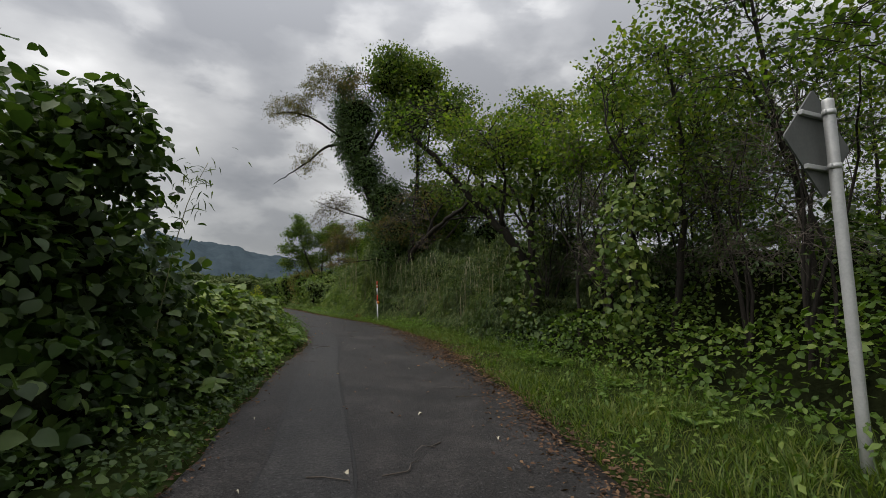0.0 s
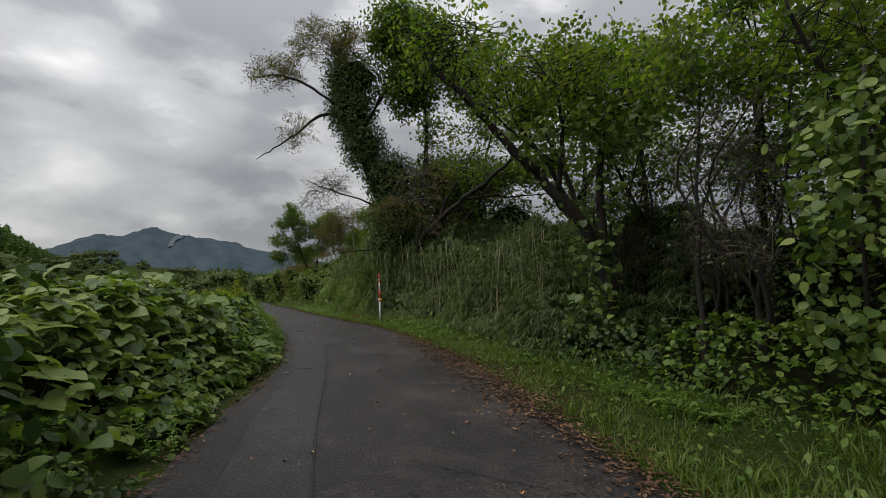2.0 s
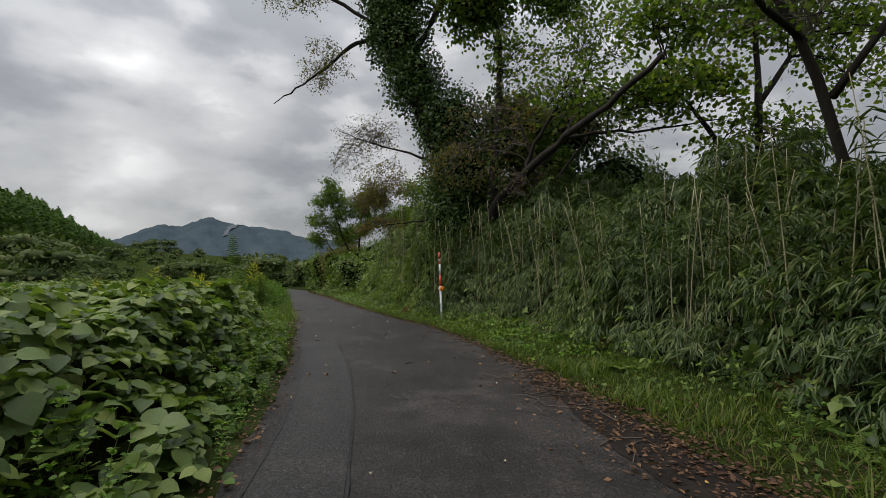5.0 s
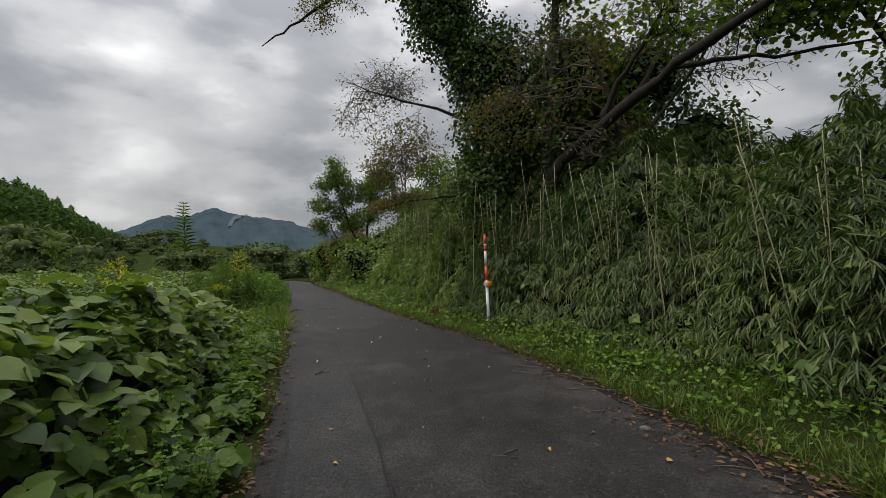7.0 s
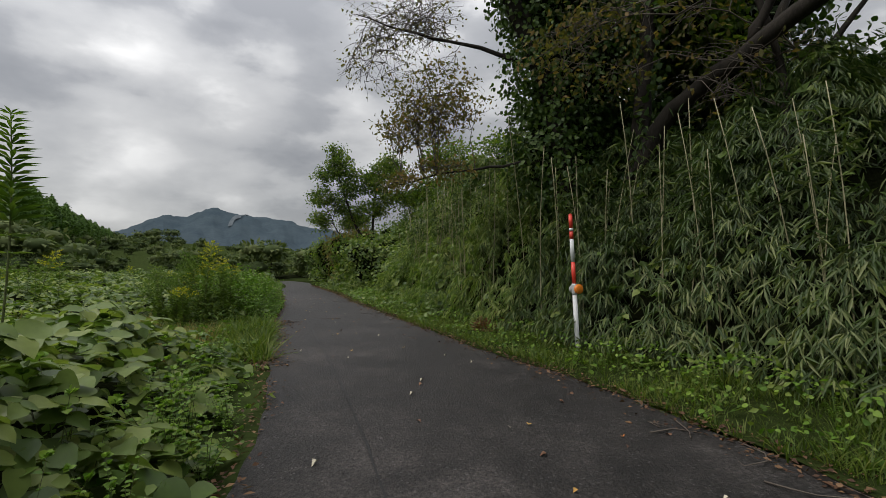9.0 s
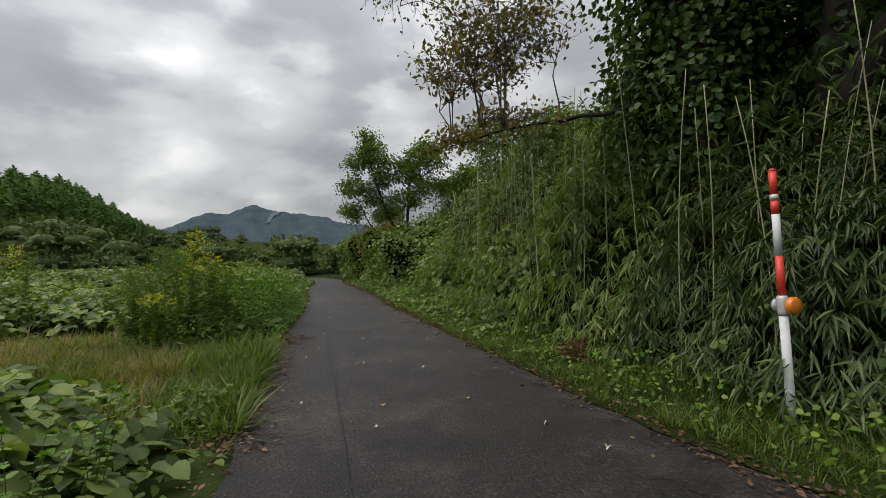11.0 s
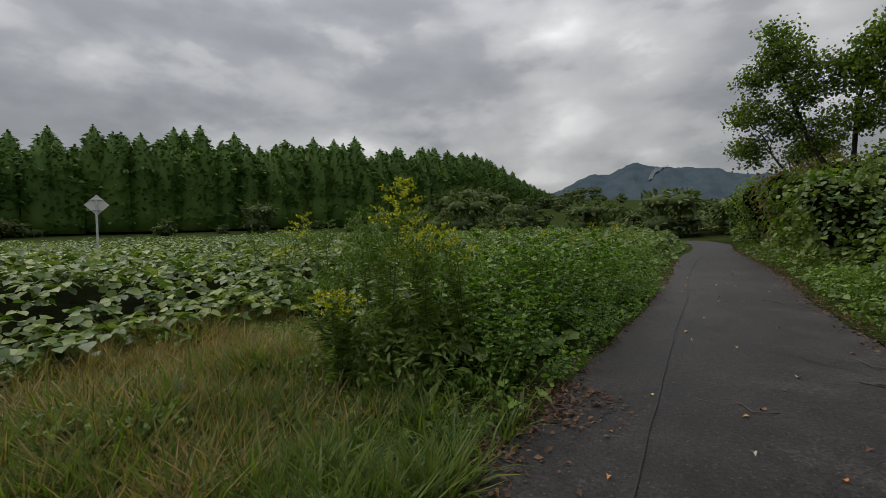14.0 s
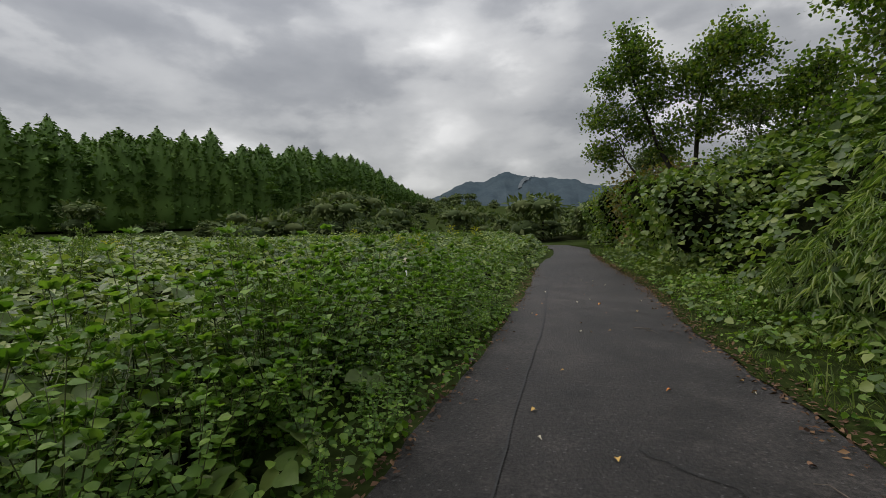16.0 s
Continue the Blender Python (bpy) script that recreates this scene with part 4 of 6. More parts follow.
mound("green_brush", "green broad-leaved brush behind the verge", "brush", 15000, (0, 9, -3, 9.8), lambda x, y: brush(x, y) * (y < 9.2 + 0.5 * wave(x, y, 0.7)), HERB, BROAD, (0.05, 0.105), 0.6, 0.8)
bam = lambda x, y: wood_height(x, y) * ((y > 11.5) & (y < 31) & (x - right_x(y) < 6))
dark_bam = lambda x, y: bam(x, y) * (y < 23.2 + 0.5 * wave(x, y, 0.6, 4))
pale_bam = lambda x, y: bam(x, y) * (y > 22.9 + 0.5 * wave(x, y, 0.6, 4))
fans("bamboo_leaves", "dense dwarf bamboo with narrow drooping leaves", 19000, (-6, 7, 11.5, 24), dark_bam, BAMBOO, (0.11, 0.22))
fans("pale_bamboo_leaves", "yellow-green dwarf bamboo with narrow drooping leaves", 12000, (-10, 3, 22.5, 31), pale_bam, BAMBOO_PALE, (0.11, 0.22))
wall = lambda x, y: wood_height(x, y) * (y > 25) * (x - right_x(y) < 8)
three_leaved("kudzu_wall", "kudzu leaves covering the roadside thicket", 11500, (-20, 3, 25, 52), wall, KUDZU, (0.10, 0.17), flop=0.35, shape=BROAD)
low_verge = lambda x, y: np.where((y > 24) & (x - right_x(y) > 0.15) & (x - right_x(y) < 2.0), 0.12 + 0.22 * smooth(0.2, 1.2, x - right_x(y)), 0)
three_leaved("kudzu_verge", "kudzu runners creeping over the verge", 1500, (-16, -3, 24, 42), low_verge, KUDZU, (0.07, 0.12), flop=0.35, shape=BROAD, depth=0.08)
three_leaved("kudzu_on_bamboo", "scattered kudzu leaves climbing over bamboo", 700, (-6, 3, 12, 26), bam, KUDZU, (0.08, 0.14), flop=0.5)

top_of_wood = lambda x, y: wood_height(x, y) * ((x - right_x(y) > 6) | ((y > 14) & (x - right_x(y) > 3)))
mound("thicket_top", "leafy top of the thicket away from the lane", "brush", 15000, (-18, 18, -8, 58), top_of_wood, KUDZU_SHADED, (KITE[0] * [1.6, 1, 1], KITE[1]), (0.2, 0.36), 0.5, 0.2)

# bamboo canes standing among the leaves, each with sprays at its top
thicket = thing("bamboo_thicket", "stand of thin straw-coloured bamboo canes", "bamboo")
cane_meshes = []
for k in range(6):
    u = np.linspace(0, 1, 7)
    bow = rng.normal(0, 0.06, 2)
    line = np.stack([bow[0] * u ** 2 * 2, bow[1] * u ** 2 * 2, 3.0 * u], -1)
    p = Pile().add(*tube(line, np.linspace(0.0075, 0.004, 7) * rng.uniform(0.8, 1.25), 5))
    for w in (0.2, 0.36, 0.52, 0.68, 0.84):
        c = np.array([np.interp(w, u, line[:, a]) for a in range(3)])
        p.add(*tube([c - [0, 0, 0.006], c + [0, 0, 0.006]], 0.0135 - 0.005 * w, 5))
    cane_meshes.append(p.mesh("cane", CULM))
n = 115
cy = rng.uniform(12.5, 30, n)
cx = right_x(cy) + np.interp(cy, WOOD_Y, WOOD_FRONT) + 0.42 + np.abs(rng.normal(0, 0.6, n))
grow_to = rng.uniform(0.72, 1.05, n) * np.interp(cy, [12, 20, 23, 30], [0.95, 0.98, 1.2, 1.15])
heads = []
for i in range(n):
    ob = new("cane", cane_meshes[i % 6])
    ob.parent = thicket
    m = pose(cx[i], cy[i], float(land(cx[i], cy[i])) - 0.02, rng.normal(0, 2.5), rng.normal(-1, 3), rng.uniform(0, 360)) @ Matrix.Diagonal((1, 1, grow_to[i], 1))
    ob.matrix_world = m
    for w in rng.uniform(0.62, 1.0, 7):
        heads.append(m @ Vector((0, 0, 3.0 * w)))
heads = np.array([tuple(h) for h in heads])
p = Pile()
for k in range(5):
    m = len(heads)
    d = rand_dir(m) * [1, 1, 0.4] - [0, 0, 0.35]
    p.add(*scatter(heads + rng.normal(0, 0.07, (m, 3)), d, rng.normal(0, 0.4, (m, 3)) + [0, 0, 1], rng.uniform(0.12, 0.24, m), NARROW))
tagged(part("foliage", p, BAMBOO, thicket), kind="stuff")


def verge(n):
    y = rng.uniform(-4, 46, n) ** 1.0
    front = np.interp(y, WOOD_Y, WOOD_FRONT)
    x = right_x(y) + 0.08 + (front + 0.25) * rng.uniform(0, 1, n) + 0.10 * wave(y, y * 0, 0.6, 2)
    return x, y


def verge_near(n):
    y = 1 + 26 * rng.uniform(0, 1, 2 * n)
    y = y[rng.uniform(size=2 * n) > 0.78 * np.exp(-((y - 11) / 2.8) ** 2)][:n]
    n = len(y)
    front = np.interp(y, WOOD_Y, WOOD_FRONT)
    return right_x(y) + 0.05 + (front + 0.2) * rng.uniform(0, 1, n) ** 1.1 + 0.10 * wave(y, y * 0, 0.6, 2), y


grass("verge_grass", "short green grass along the lane's verge", 22000, verge, (0.08, 0.22), GRASS, 0.6)
grass("verge_grass_near", "bright green verge grass beside the asphalt", 56000, verge_near, (0.07, 0.20), GRASS, 0.7, 1.15)
grass("verge_tall_grass", "long drooping grass at the foot of the thicket", 4000, lambda n: (lambda y: (right_x(y) + np.interp(y, WOOD_Y, WOOD_FRONT) + rng.normal(0, 0.3, n), y))(rng.uniform(0, 40, n)), (0.18, 0.38), GRASS, 0.55, 0.55)
verge_herb = lambda x, y: np.where((x - right_x(y) > 0.25) & (x - right_x(y) < np.interp(y, WOOD_Y, WOOD_FRONT) + 0.4), 0.08 + 0.05 * wave(x, y, 0.4) + 0.36 * smooth(0.6, 1.8, x - right_x(y)) * (0.7 + 0.4 * wave(x, y, 0.5, 3)), 0)
mound("verge_herbs", "small leafy weeds in the verge", "weeds", 46000, (-14, 4, 0, 40), verge_herb, HERB, KITE, (0.035, 0.095), 0.5, 0.14)


clover = lambda x, y: np.where((x - right_x(y) > 0.12) & (x - right_x(y) < np.interp(y, WOOD_Y, WOOD_FRONT) + 0.2), 0.10 + 0.09 * wave(x, y, 0.35, 7) + 0.12 * smooth(0.4, 1.0, x - right_x(y)), 0)
mound("verge_clover", "bright low herbs over the verge", "weeds", 26000, (-14, 1, 15, 34), clover, MINT, BROAD, (0.025, 0.06), 0.45, 0.08)


def litter(side, lo, hi, count, y0, y1):
    y = rng.uniform(y0, y1, count)
    x = side(y) + rng.normal(0, 1, count) * (hi - lo) / 2 + (hi + lo) / 2 + 0.06 * wave(y, y * 0, 0.4, 3)
    pos = np.stack([x, y, land(x, y) + rng.uniform(0.004, 0.03, count)], -1)
    normal = unit(np.array([0, 0, 1.0]) + 0.35 * rng.normal(size=(count, 3)))
    return scatter(pos, rand_dir(count, 0.8), normal, rng.uniform(0.022, 0.058, count), KITE)


Pile().add(*litter(right_x, -0.08, 0.14, 9000, -2, 42)).add(*litter(right_x, -0.4, 0.1, 500, 2, 26)).add(*litter(right_x, -0.42, 0.25, 2400, 8, 14.5)).add(*litter(right_x, 0.1, 1.0, 1500, 8.5, 13.5)).add(*litter(right_x, -0.3, 0.1, 3600, 1, 16)).obj("leaf_litter", DEAD, label="brown dead leaves along the lane's verge", category="leaf litter", kind="stuff")
Pile().add(*litter(left_x, -0.12, 0.04, 3000, 0, 36)).add(*litter(lambda y: left_x(y) + 0.1, -0.15, 0.1, 320, 21.6, 24.2)).add(*litter(left_x, -0.1, 0.3, 420, 23.8, 24.5)).add(*litter(left_x, -0.25, 0.12, 1200, 20.2, 23.8)).obj("leaf_litter_open_side", DEAD, label="brown dead leaves at the asphalt's edge", category="leaf litter", kind="stuff")

# ---- trees ----
def tree_at(label, category="tree", group="", name="tree"):
    return thing(name, label, category, group)


# the ivy-clad tree that leans over the lane
t1 = tree_at("tall leaning tree clad in dark ivy, half its twigs bare", name="ivy_clad_tree")
grow(t1, [("trunk", [(-2.6, 23.3, 0.3), (-2.7, 23.3, 2.6), (-3.0, 23.2, 4.8), (-4.0, 23.0, 7.2), (-5.1, 22.9, 9.3), (-5.3, 22.9, 11.6), (-4.8, 23, 13.2)], 0.26, 0.05),
          ("limb", [(-5.3, 23.2, 9.4), (-6.2, 23.4, 9.3), (-7.0, 23.2, 8.4), (-7.9, 23.0, 7.7), (-8.6, 22.9, 7.2)], 0.08, 0.012),
          ("limb", [(-5.2, 22.9, 9.6), (-6.6, 22.8, 10.6), (-7.8, 22.9, 11.0), (-8.9, 22.9, 10.9)], 0.07, 0.02),
          ("limb", [(-4.4, 22.9, 8.0), (-3.4, 23.2, 9.8), (-2.6, 23.3, 11.8), (-2.4, 23.2, 13.8)], 0.12, 0.03),
          ("limb", [(-3.0, 23.3, 4.9), (-4.2, 23.4, 5.6), (-5.4, 23.5, 5.9), (-6.6, 23.5, 6.4)], 0.05, 0.01),
          ("limb", [(-3.0, 23.3, 3.4), (-4.1, 23.2, 3.27), (-5.0, 23.25, 3.18), (-5.9, 23.2, 2.98)], 0.03, 0.006)],
     [((-6.2, 22.9, 12.4), (1.5, 1.0, 1.4), 110, 26), ((-7.9, 22.8, 11.0), (1.4, 0.9, 1.0), 100, 22), ((-7.0, 23.1, 8.5), (1.0, 0.7, 1.0), 60, 14), ((-4.6, 23, 12.2), (1.3, 0.9, 1.4), 80, 24),
      ((-5.6, 23.5, 6.2), (1.3, 0.8, 0.9), 170, 2), ((-6.2, 23.6, 5.4), (0.9, 0.6, 0.7), 80, 2), ((-5.0, 23.3, 4.6), (1.1, 0.6, 0.7), 110, 11), ((-5.4, 23.2, 4.0), (0.8, 0.5, 0.45), 60, 11),
      ((-4.9, 23.2, 3.25), (0.8, 0.4, 0.22), 40, 8), ((-5.6, 23.2, 3.05), (0.45, 0.3, 0.15), 26, 9)],
     OLIVE, KITE, (0.06, 0.11), TWIG, 0.13, (7000, 0.7, IVY, (0.055, 0.10)), twig=0.007)
heap(t1, [((-2.4, 23.9, 1.6), (0.8, 0.8, 1.5), 3200), ((-2.75, 23.6, 3.6), (1.05, 0.85, 1.3), 5200), ((-2.5, 23.5, 5.0), (1.35, 0.9, 1.3), 5600), ((-2.8, 23.3, 6.5), (1.25, 0.9, 1.2), 4600), ((-1.4, 23.8, 3.2), (1.2, 0.9, 1.6), 4600),
          ((-4.0, 23.2, 7.9), (1.0, 0.8, 1.15), 4000), ((-4.6, 23.1, 9.4), (1.1, 0.85, 1.2), 4200), ((-4.5, 23.1, 10.9), (1.35, 0.9, 1.25), 4400)], IVY, BROAD, (0.055, 0.105), 0.8)
# kudzu heaped over its top
t2 = tree_at("tree smothered under a heap of green kudzu", name="kudzu_smothered_tree")
grow(t2, [("trunk", [(-1.5, 22.9, 0.3), (-1.7, 22.8, 3.0), (-1.5, 22.8, 5.0), (-1.2, 22.9, 8.0), (-1.6, 23.0, 11.5)], 0.20, 0.05),
          ("limb", [(-1.75, 22.7, 2.8), (-1.36, 22.3, 3.86), (-0.6, 21.1, 4.35), (0.15, 19.7, 4.8), (0.8, 18.5, 5.0), (1.5, 17.4, 5.5)], 0.15, 0.05),
          ("limb", [(-0.7, 21.3, 4.3), (-0.5, 21.0, 5.0), (0.1, 20.6, 5.8), (0.5, 20.4, 6.8)], 0.07, 0.02),
          ("limb", [(0.0, 19.9, 4.75), (1.1, 19.9, 4.9), (2.2, 19.6, 4.8), (3.4, 19.2, 4.9)], 0.05, 0.012),
          ("limb", [(-1.2, 22.0, 4.0), (0.2, 22.2, 5.0), (1.1, 22.9, 6.6), (1.6, 23.2, 8.6)], 0.08, 0.03)],
     [((-2.8, 23, 13.4), (1.4, 1.2, 1.5), 70, 26), ((-1.2, 23, 12.6), (1.7, 1.3, 1.8), 80, 26), ((0.8, 23, 10.8), (1.8, 1.4, 1.7), 70, 18), ((-1.8, 23, 10.6), (1.6, 1.2, 1.6), 60, 20),
      ((1.8, 22.6, 8.6), (1.8, 1.3, 1.4), 60, 14), ((0.4, 20.6, 6.2), (1.4, 1.0, 0.8), 70, 6), ((1.6, 19.4, 5.4), (1.5, 0.9, 0.6), 80, 6), ((-0.6, 22.6, 8.2), (1.4, 1.0, 0.9), 40, 12)],
     TREE, BROAD, (0.09, 0.15), BARK, 0.28, (1200, 0.3, IVY, (0.09, 0.14)), twig=0.009)
heap(t2, [((-2.7, 23.2, 12.9), (1.25, 1.0, 1.6), 3000), ((-1.3, 23.2, 12.5), (1.35, 1.1, 1.6), 3000), ((0.5, 23.3, 10.9), (1.2, 0.9, 1.2), 1700), ((-2.0, 23.2, 10.6), (1.4, 1.0, 1.5), 2800), ((-0.7, 23.5, 6.2), (1.15, 0.9, 1.4), 3200), ((0.1, 23.7, 5.0), (0.95, 0.8, 1.0), 2200)], TREE, BROAD, (0.09, 0.15))
t3 = tree_at("straggling tree with grey bare twigs and rusty leaves", name="bare_twigged_tree")
grow(t3, [("trunk", [(-0.2, 20.9, 0.3), (-0.5, 21.0, 2.2), (-0.3, 21.2, 4.0), (-0.9, 21.4, 6.0)], 0.09, 0.03),
          ("limb", [(-0.4, 21.1, 3.4), (0.7, 21.3, 4.8), (1.6, 21.2, 6.2)], 0.05, 0.02)],
     [((-1.6, 21.6, 5.6), (1.5, 0.9, 1.3), 70, 4), ((0.2, 21.6, 6.4), (1.9, 1.0, 1.4), 70, 4), ((-2.6, 22.0, 4.6), (1.0, 0.8, 0.9), 60, 7), ((1.8, 21.4, 5.8), (1.5, 0.9, 1.2), 80, 4), ((-0.6, 21.4, 4.0), (1.4, 0.8, 0.8), 60, 2)],
     OLIVE, KITE, (0.08, 0.14), TWIG, 0.16, None, twig=0.008)
t7 = tree_at("vine-covered shrubs rising behind the bamboo", "shrub", name="vine_covered_shrub")
part("trunk", Pile().add(*tube([(0.6, 24.5, 0.3), (0.5, 24.5, 2.5), (0.0, 24.4, 5.0)], [0.1, 0.08, 0.04], 6)), BARK, t7)
heap(t7, [((0.4, 24.6, 4.4), (1.7, 1.2, 1.7), 2400), ((-0.7, 24.3, 6.2), (1.4, 1.0, 1.5), 1900), ((2.6, 24.6, 4.6), (1.5, 1.0, 1.5), 1900), ((1.2, 24.6, 6.6), (1.4, 1.0, 1.3), 1600)], KUDZU_SHADED, BROAD, (0.09, 0.16))
t4 = tree_at("slender roadside tree with a flat leafy crown", name="roadside_tree")
grow(t4, [("trunk", [(4.4, 19.8, 0.3), (4.45, 19.8, 3), (4.5, 19.8, 6), (4.7, 20, 9.4)], 0.13, 0.04),
          ("limb", [(4.45, 19.8, 3.4), (3.2, 19.6, 4.8), (2.4, 19.6, 6.2)], 0.08, 0.02),
          ("limb", [(4.5, 19.8, 5.4), (6.0, 20, 7.6), (7.6, 20, 9.2)], 0.07, 0.02)],
     [((4.4, 20, 9.6), (2.2, 1.5, 1.2), 100, 20), ((7.4, 20, 9.8), (2.2, 1.5, 1.2), 100, 20), ((3.0, 19.6, 7.6), (2.0, 1.3, 1.2), 90, 22), ((5.6, 19.8, 7.4), (2.0, 1.2, 0.9), 70, 18), ((2.6, 19.4, 5.6), (1.5, 1.0, 0.8), 60, 20), ((4.6, 19.8, 4.6), (2.0, 1.2, 1.0), 60, 9), ((7.0, 19.8, 6.4), (1.8, 1.2, 1.2), 60, 12)],
     CANOPY, BROAD, (0.09, 0.16), BARK, 0.24)
# the dark limb that reaches over the verge
t5 = tree_at("leaning dark-barked tree hung with vine leaves", name="leaning_tree")
grow(t5, [("trunk", [(2.55, 12.0, 0.1), (2.42, 12.0, 0.9), (2.30, 12.0, 2.0), (1.62, 12.0, 3.05), (1.0, 12.0, 3.7), (0.43, 12.0, 4.34), (-0.5, 12.0, 5.3), (-1.1, 12.1, 6.1)], 0.15, 0.05),
          ("limb", [(2.28, 12.0, 2.0), (2.35, 12.2, 3.2), (2.5, 12.3, 4.6), (2.4, 12.4, 6.0)], 0.10, 0.03),
          ("limb", [(1.9, 12.0, 2.6), (1.5, 12.3, 3.7), (0.8, 12.6, 4.9)], 0.07, 0.03),
          ("limb", [(1.5, 12.0, 3.15), (1.7, 12.1, 4.2), (1.6, 12.2, 5.4)], 0.06, 0.02)],
     [((-0.4, 12.0, 6.0), (1.5, 1.2, 0.9), 70, 10), ((1.3, 11.8, 5.4), (1.5, 1.3, 0.8), 80, 12), ((2.6, 11.8, 5.2), (1.3, 1.2, 0.9), 80, 14), ((0.6, 11.9, 4.9), (0.9, 0.8, 0.5), 40, 9)],
     CANOPY, BROAD, (0.065, 0.12), BARK, 0.2, (260, 0.28, KUDZU, (0.07, 0.12)))
heap(t5, [((2.2, 11.7, 2.9), (0.5, 0.5, 0.6), 70), ((2.0, 11.6, 1.8), (0.45, 0.4, 0.7), 60), ((1.9, 11.5, 0.9), (0.5, 0.4, 0.5), 70), ((1.6, 11.7, 4.2), (0.9, 0.6, 0.5), 160), ((2.6, 11.6, 4.3), (0.8, 0.7, 0.5), 160)], KUDZU, ROUND, (0.09, 0.17), 0.3, 0, 0.3)
over = tree_at("thin spreading tree whose twigs reach over the verge", name="spreading_tree")
grow(over, [("trunk", [(3.4, 15.6, 0.2), (3.2, 15.5, 2.6), (2.6, 15.4, 4.6), (1.6, 15.2, 6.4)], 0.10, 0.04), ("limb", [(2.9, 15.4, 3.8), (3.8, 15.0, 5.2), (4.4, 14.6, 6.6)], 0.06, 0.02), ("limb", [(2.6, 15.4, 4.6), (1.2, 14.6, 5.2), (0.2, 14.2, 6.0)], 0.05, 0.015)],
     [((1.0, 14.8, 6.6), (1.8, 1.7, 0.9), 100, 9), ((3.4, 15.0, 6.8), (1.8, 1.7, 0.9), 100, 9), ((2.4, 15.6, 5.2), (1.6, 1.3, 0.8), 50, 6), ((4.6, 15.2, 4.4), (1.5, 1.3, 1.0), 60, 7)], CANOPY, BROAD, (0.06, 0.11), TWIG, 0.16, twig=0.008)
for (x, y), (lx, ly), hgt, seed in (((4.2, 8.6), (4.6, 8.6), 6.2, 1), ((5.8, 7.2), (5.6, 7.6), 7.0, 2), ((6.2, 10.2), (6.0, 10.4), 7.2, 3), ((3.8, 13.4), (3.6, 13.2), 6.8, 4), ((6.4, 4.8), (6.0, 5.2), 6.4, 5), ((8.2, 12.6), (8.0, 12.6), 7.4, 6)):
    thick = 9 if seed in (3, 4) else 15
    tr = young = tree_at("young tree with dark leafy crown in the roadside wood", group="young trees of the roadside wood", name="young_tree")
    grow(tr, [("trunk", [(x, y, 0.1), (x * 0.5 + lx * 0.5 + 0.1, y, hgt * 0.35), (lx, ly, hgt * 0.7), (lx - 0.2, ly, hgt)], 0.08, 0.025),
              ("limb", [(x, y, hgt * 0.4), (x - 0.8, y - 0.3, hgt * 0.6), (x - 1.2, y - 0.4, hgt * 0.72)], 0.045, 0.015)],
         [((lx - 0.5, ly, hgt * 0.92), (1.7, 1.5, 0.9), 70, thick), ((lx + 0.7, ly, hgt * 0.74), (1.6, 1.5, 0.9), 60, thick), ((lx - 1.0, ly - 0.3, hgt * 0.66), (1.2, 1.1, 0.8), 40, 9), ((lx, ly - 0.2, hgt * 0.46), (1.5, 1.3, 0.8), 60, 3), ((lx + 0.3, ly, hgt * 0.57), (1.6, 1.4, 0.7), 40, 8)],
         CANOPY if seed % 2 else TREE, BROAD, (0.065, 0.12), BARK, 0.2, twig=0.009)
# the last three are out of view, added to shade the draped bush
for i, (x, y) in enumerate(((10.5, 6.0), (11.5, 12.0), (10.0, 17.0), (9.0, 2.6), (14.0, 8.0), (6.8, 1.2), (6.2, -2.6), (7.4, -6.5))):
    ang = i * 67.0
    copy_thing(young, Matrix.Translation((x, y, 0)) @ pose(0, 0, 0, 0, 0, ang) @ Matrix.Translation((-8.2, -12.6, 0)))
curtain = thing("kudzu_curtain", "hanging curtain of broad kudzu leaves on a thin stem", "kudzu")
part("vine", Pile().add(*tube(bend([(3.2, 7.8, 0.1), (3.1, 7.7, 1.6), (3.3, 7.7, 3.4)]), 0.02, 5)), BARK, curtain)
heap(curtain, [((3.1, 7.7, 2.5), (0.5, 0.6, 0.8), 330), ((2.9, 7.5, 1.5), (0.45, 0.55, 0.8), 280), ((3.6, 7.9, 3.0), (0.6, 0.6, 0.6), 260)], KUDZU, ROUND, (0.07, 0.125), 0.7, 0)
# an old slanting stem and a thin pale one in the dark wood
old = tree_at("old brown slanting stem, nearly leafless, in the dark wood", name="slanting_tree")
grow(old, [("trunk", [(3.55, 11.85, 0.1), (3.75, 11.85, 1.0), (4.12, 11.85, 1.9), (4.9, 11.9, 3.6)], 0.11, 0.03)], [((4.9, 11.9, 3.8), (1.1, 1.0, 0.8), 60, 8)], TREE, KITE, (0.07, 0.12), TWIG, 0.2, twig=0.007)
thin = tree_at("thin upright tree with a pale brown stem", name="thin_tree")
grow(thin, [("trunk", [(2.95, 10.0, 0.1), (2.92, 10.0, 1.05), (2.93, 10.0, 2.2), (3.1, 10.0, 4.4)], 0.055, 0.02)], [((3.1, 10.0, 4.6), (1.2, 1.1, 0.8), 70, 12)], CANOPY, BROAD, (0.07, 0.12), TWIG, 0.2, twig=0.008)
# twiggy undergrowth between the stems
shrubs = []
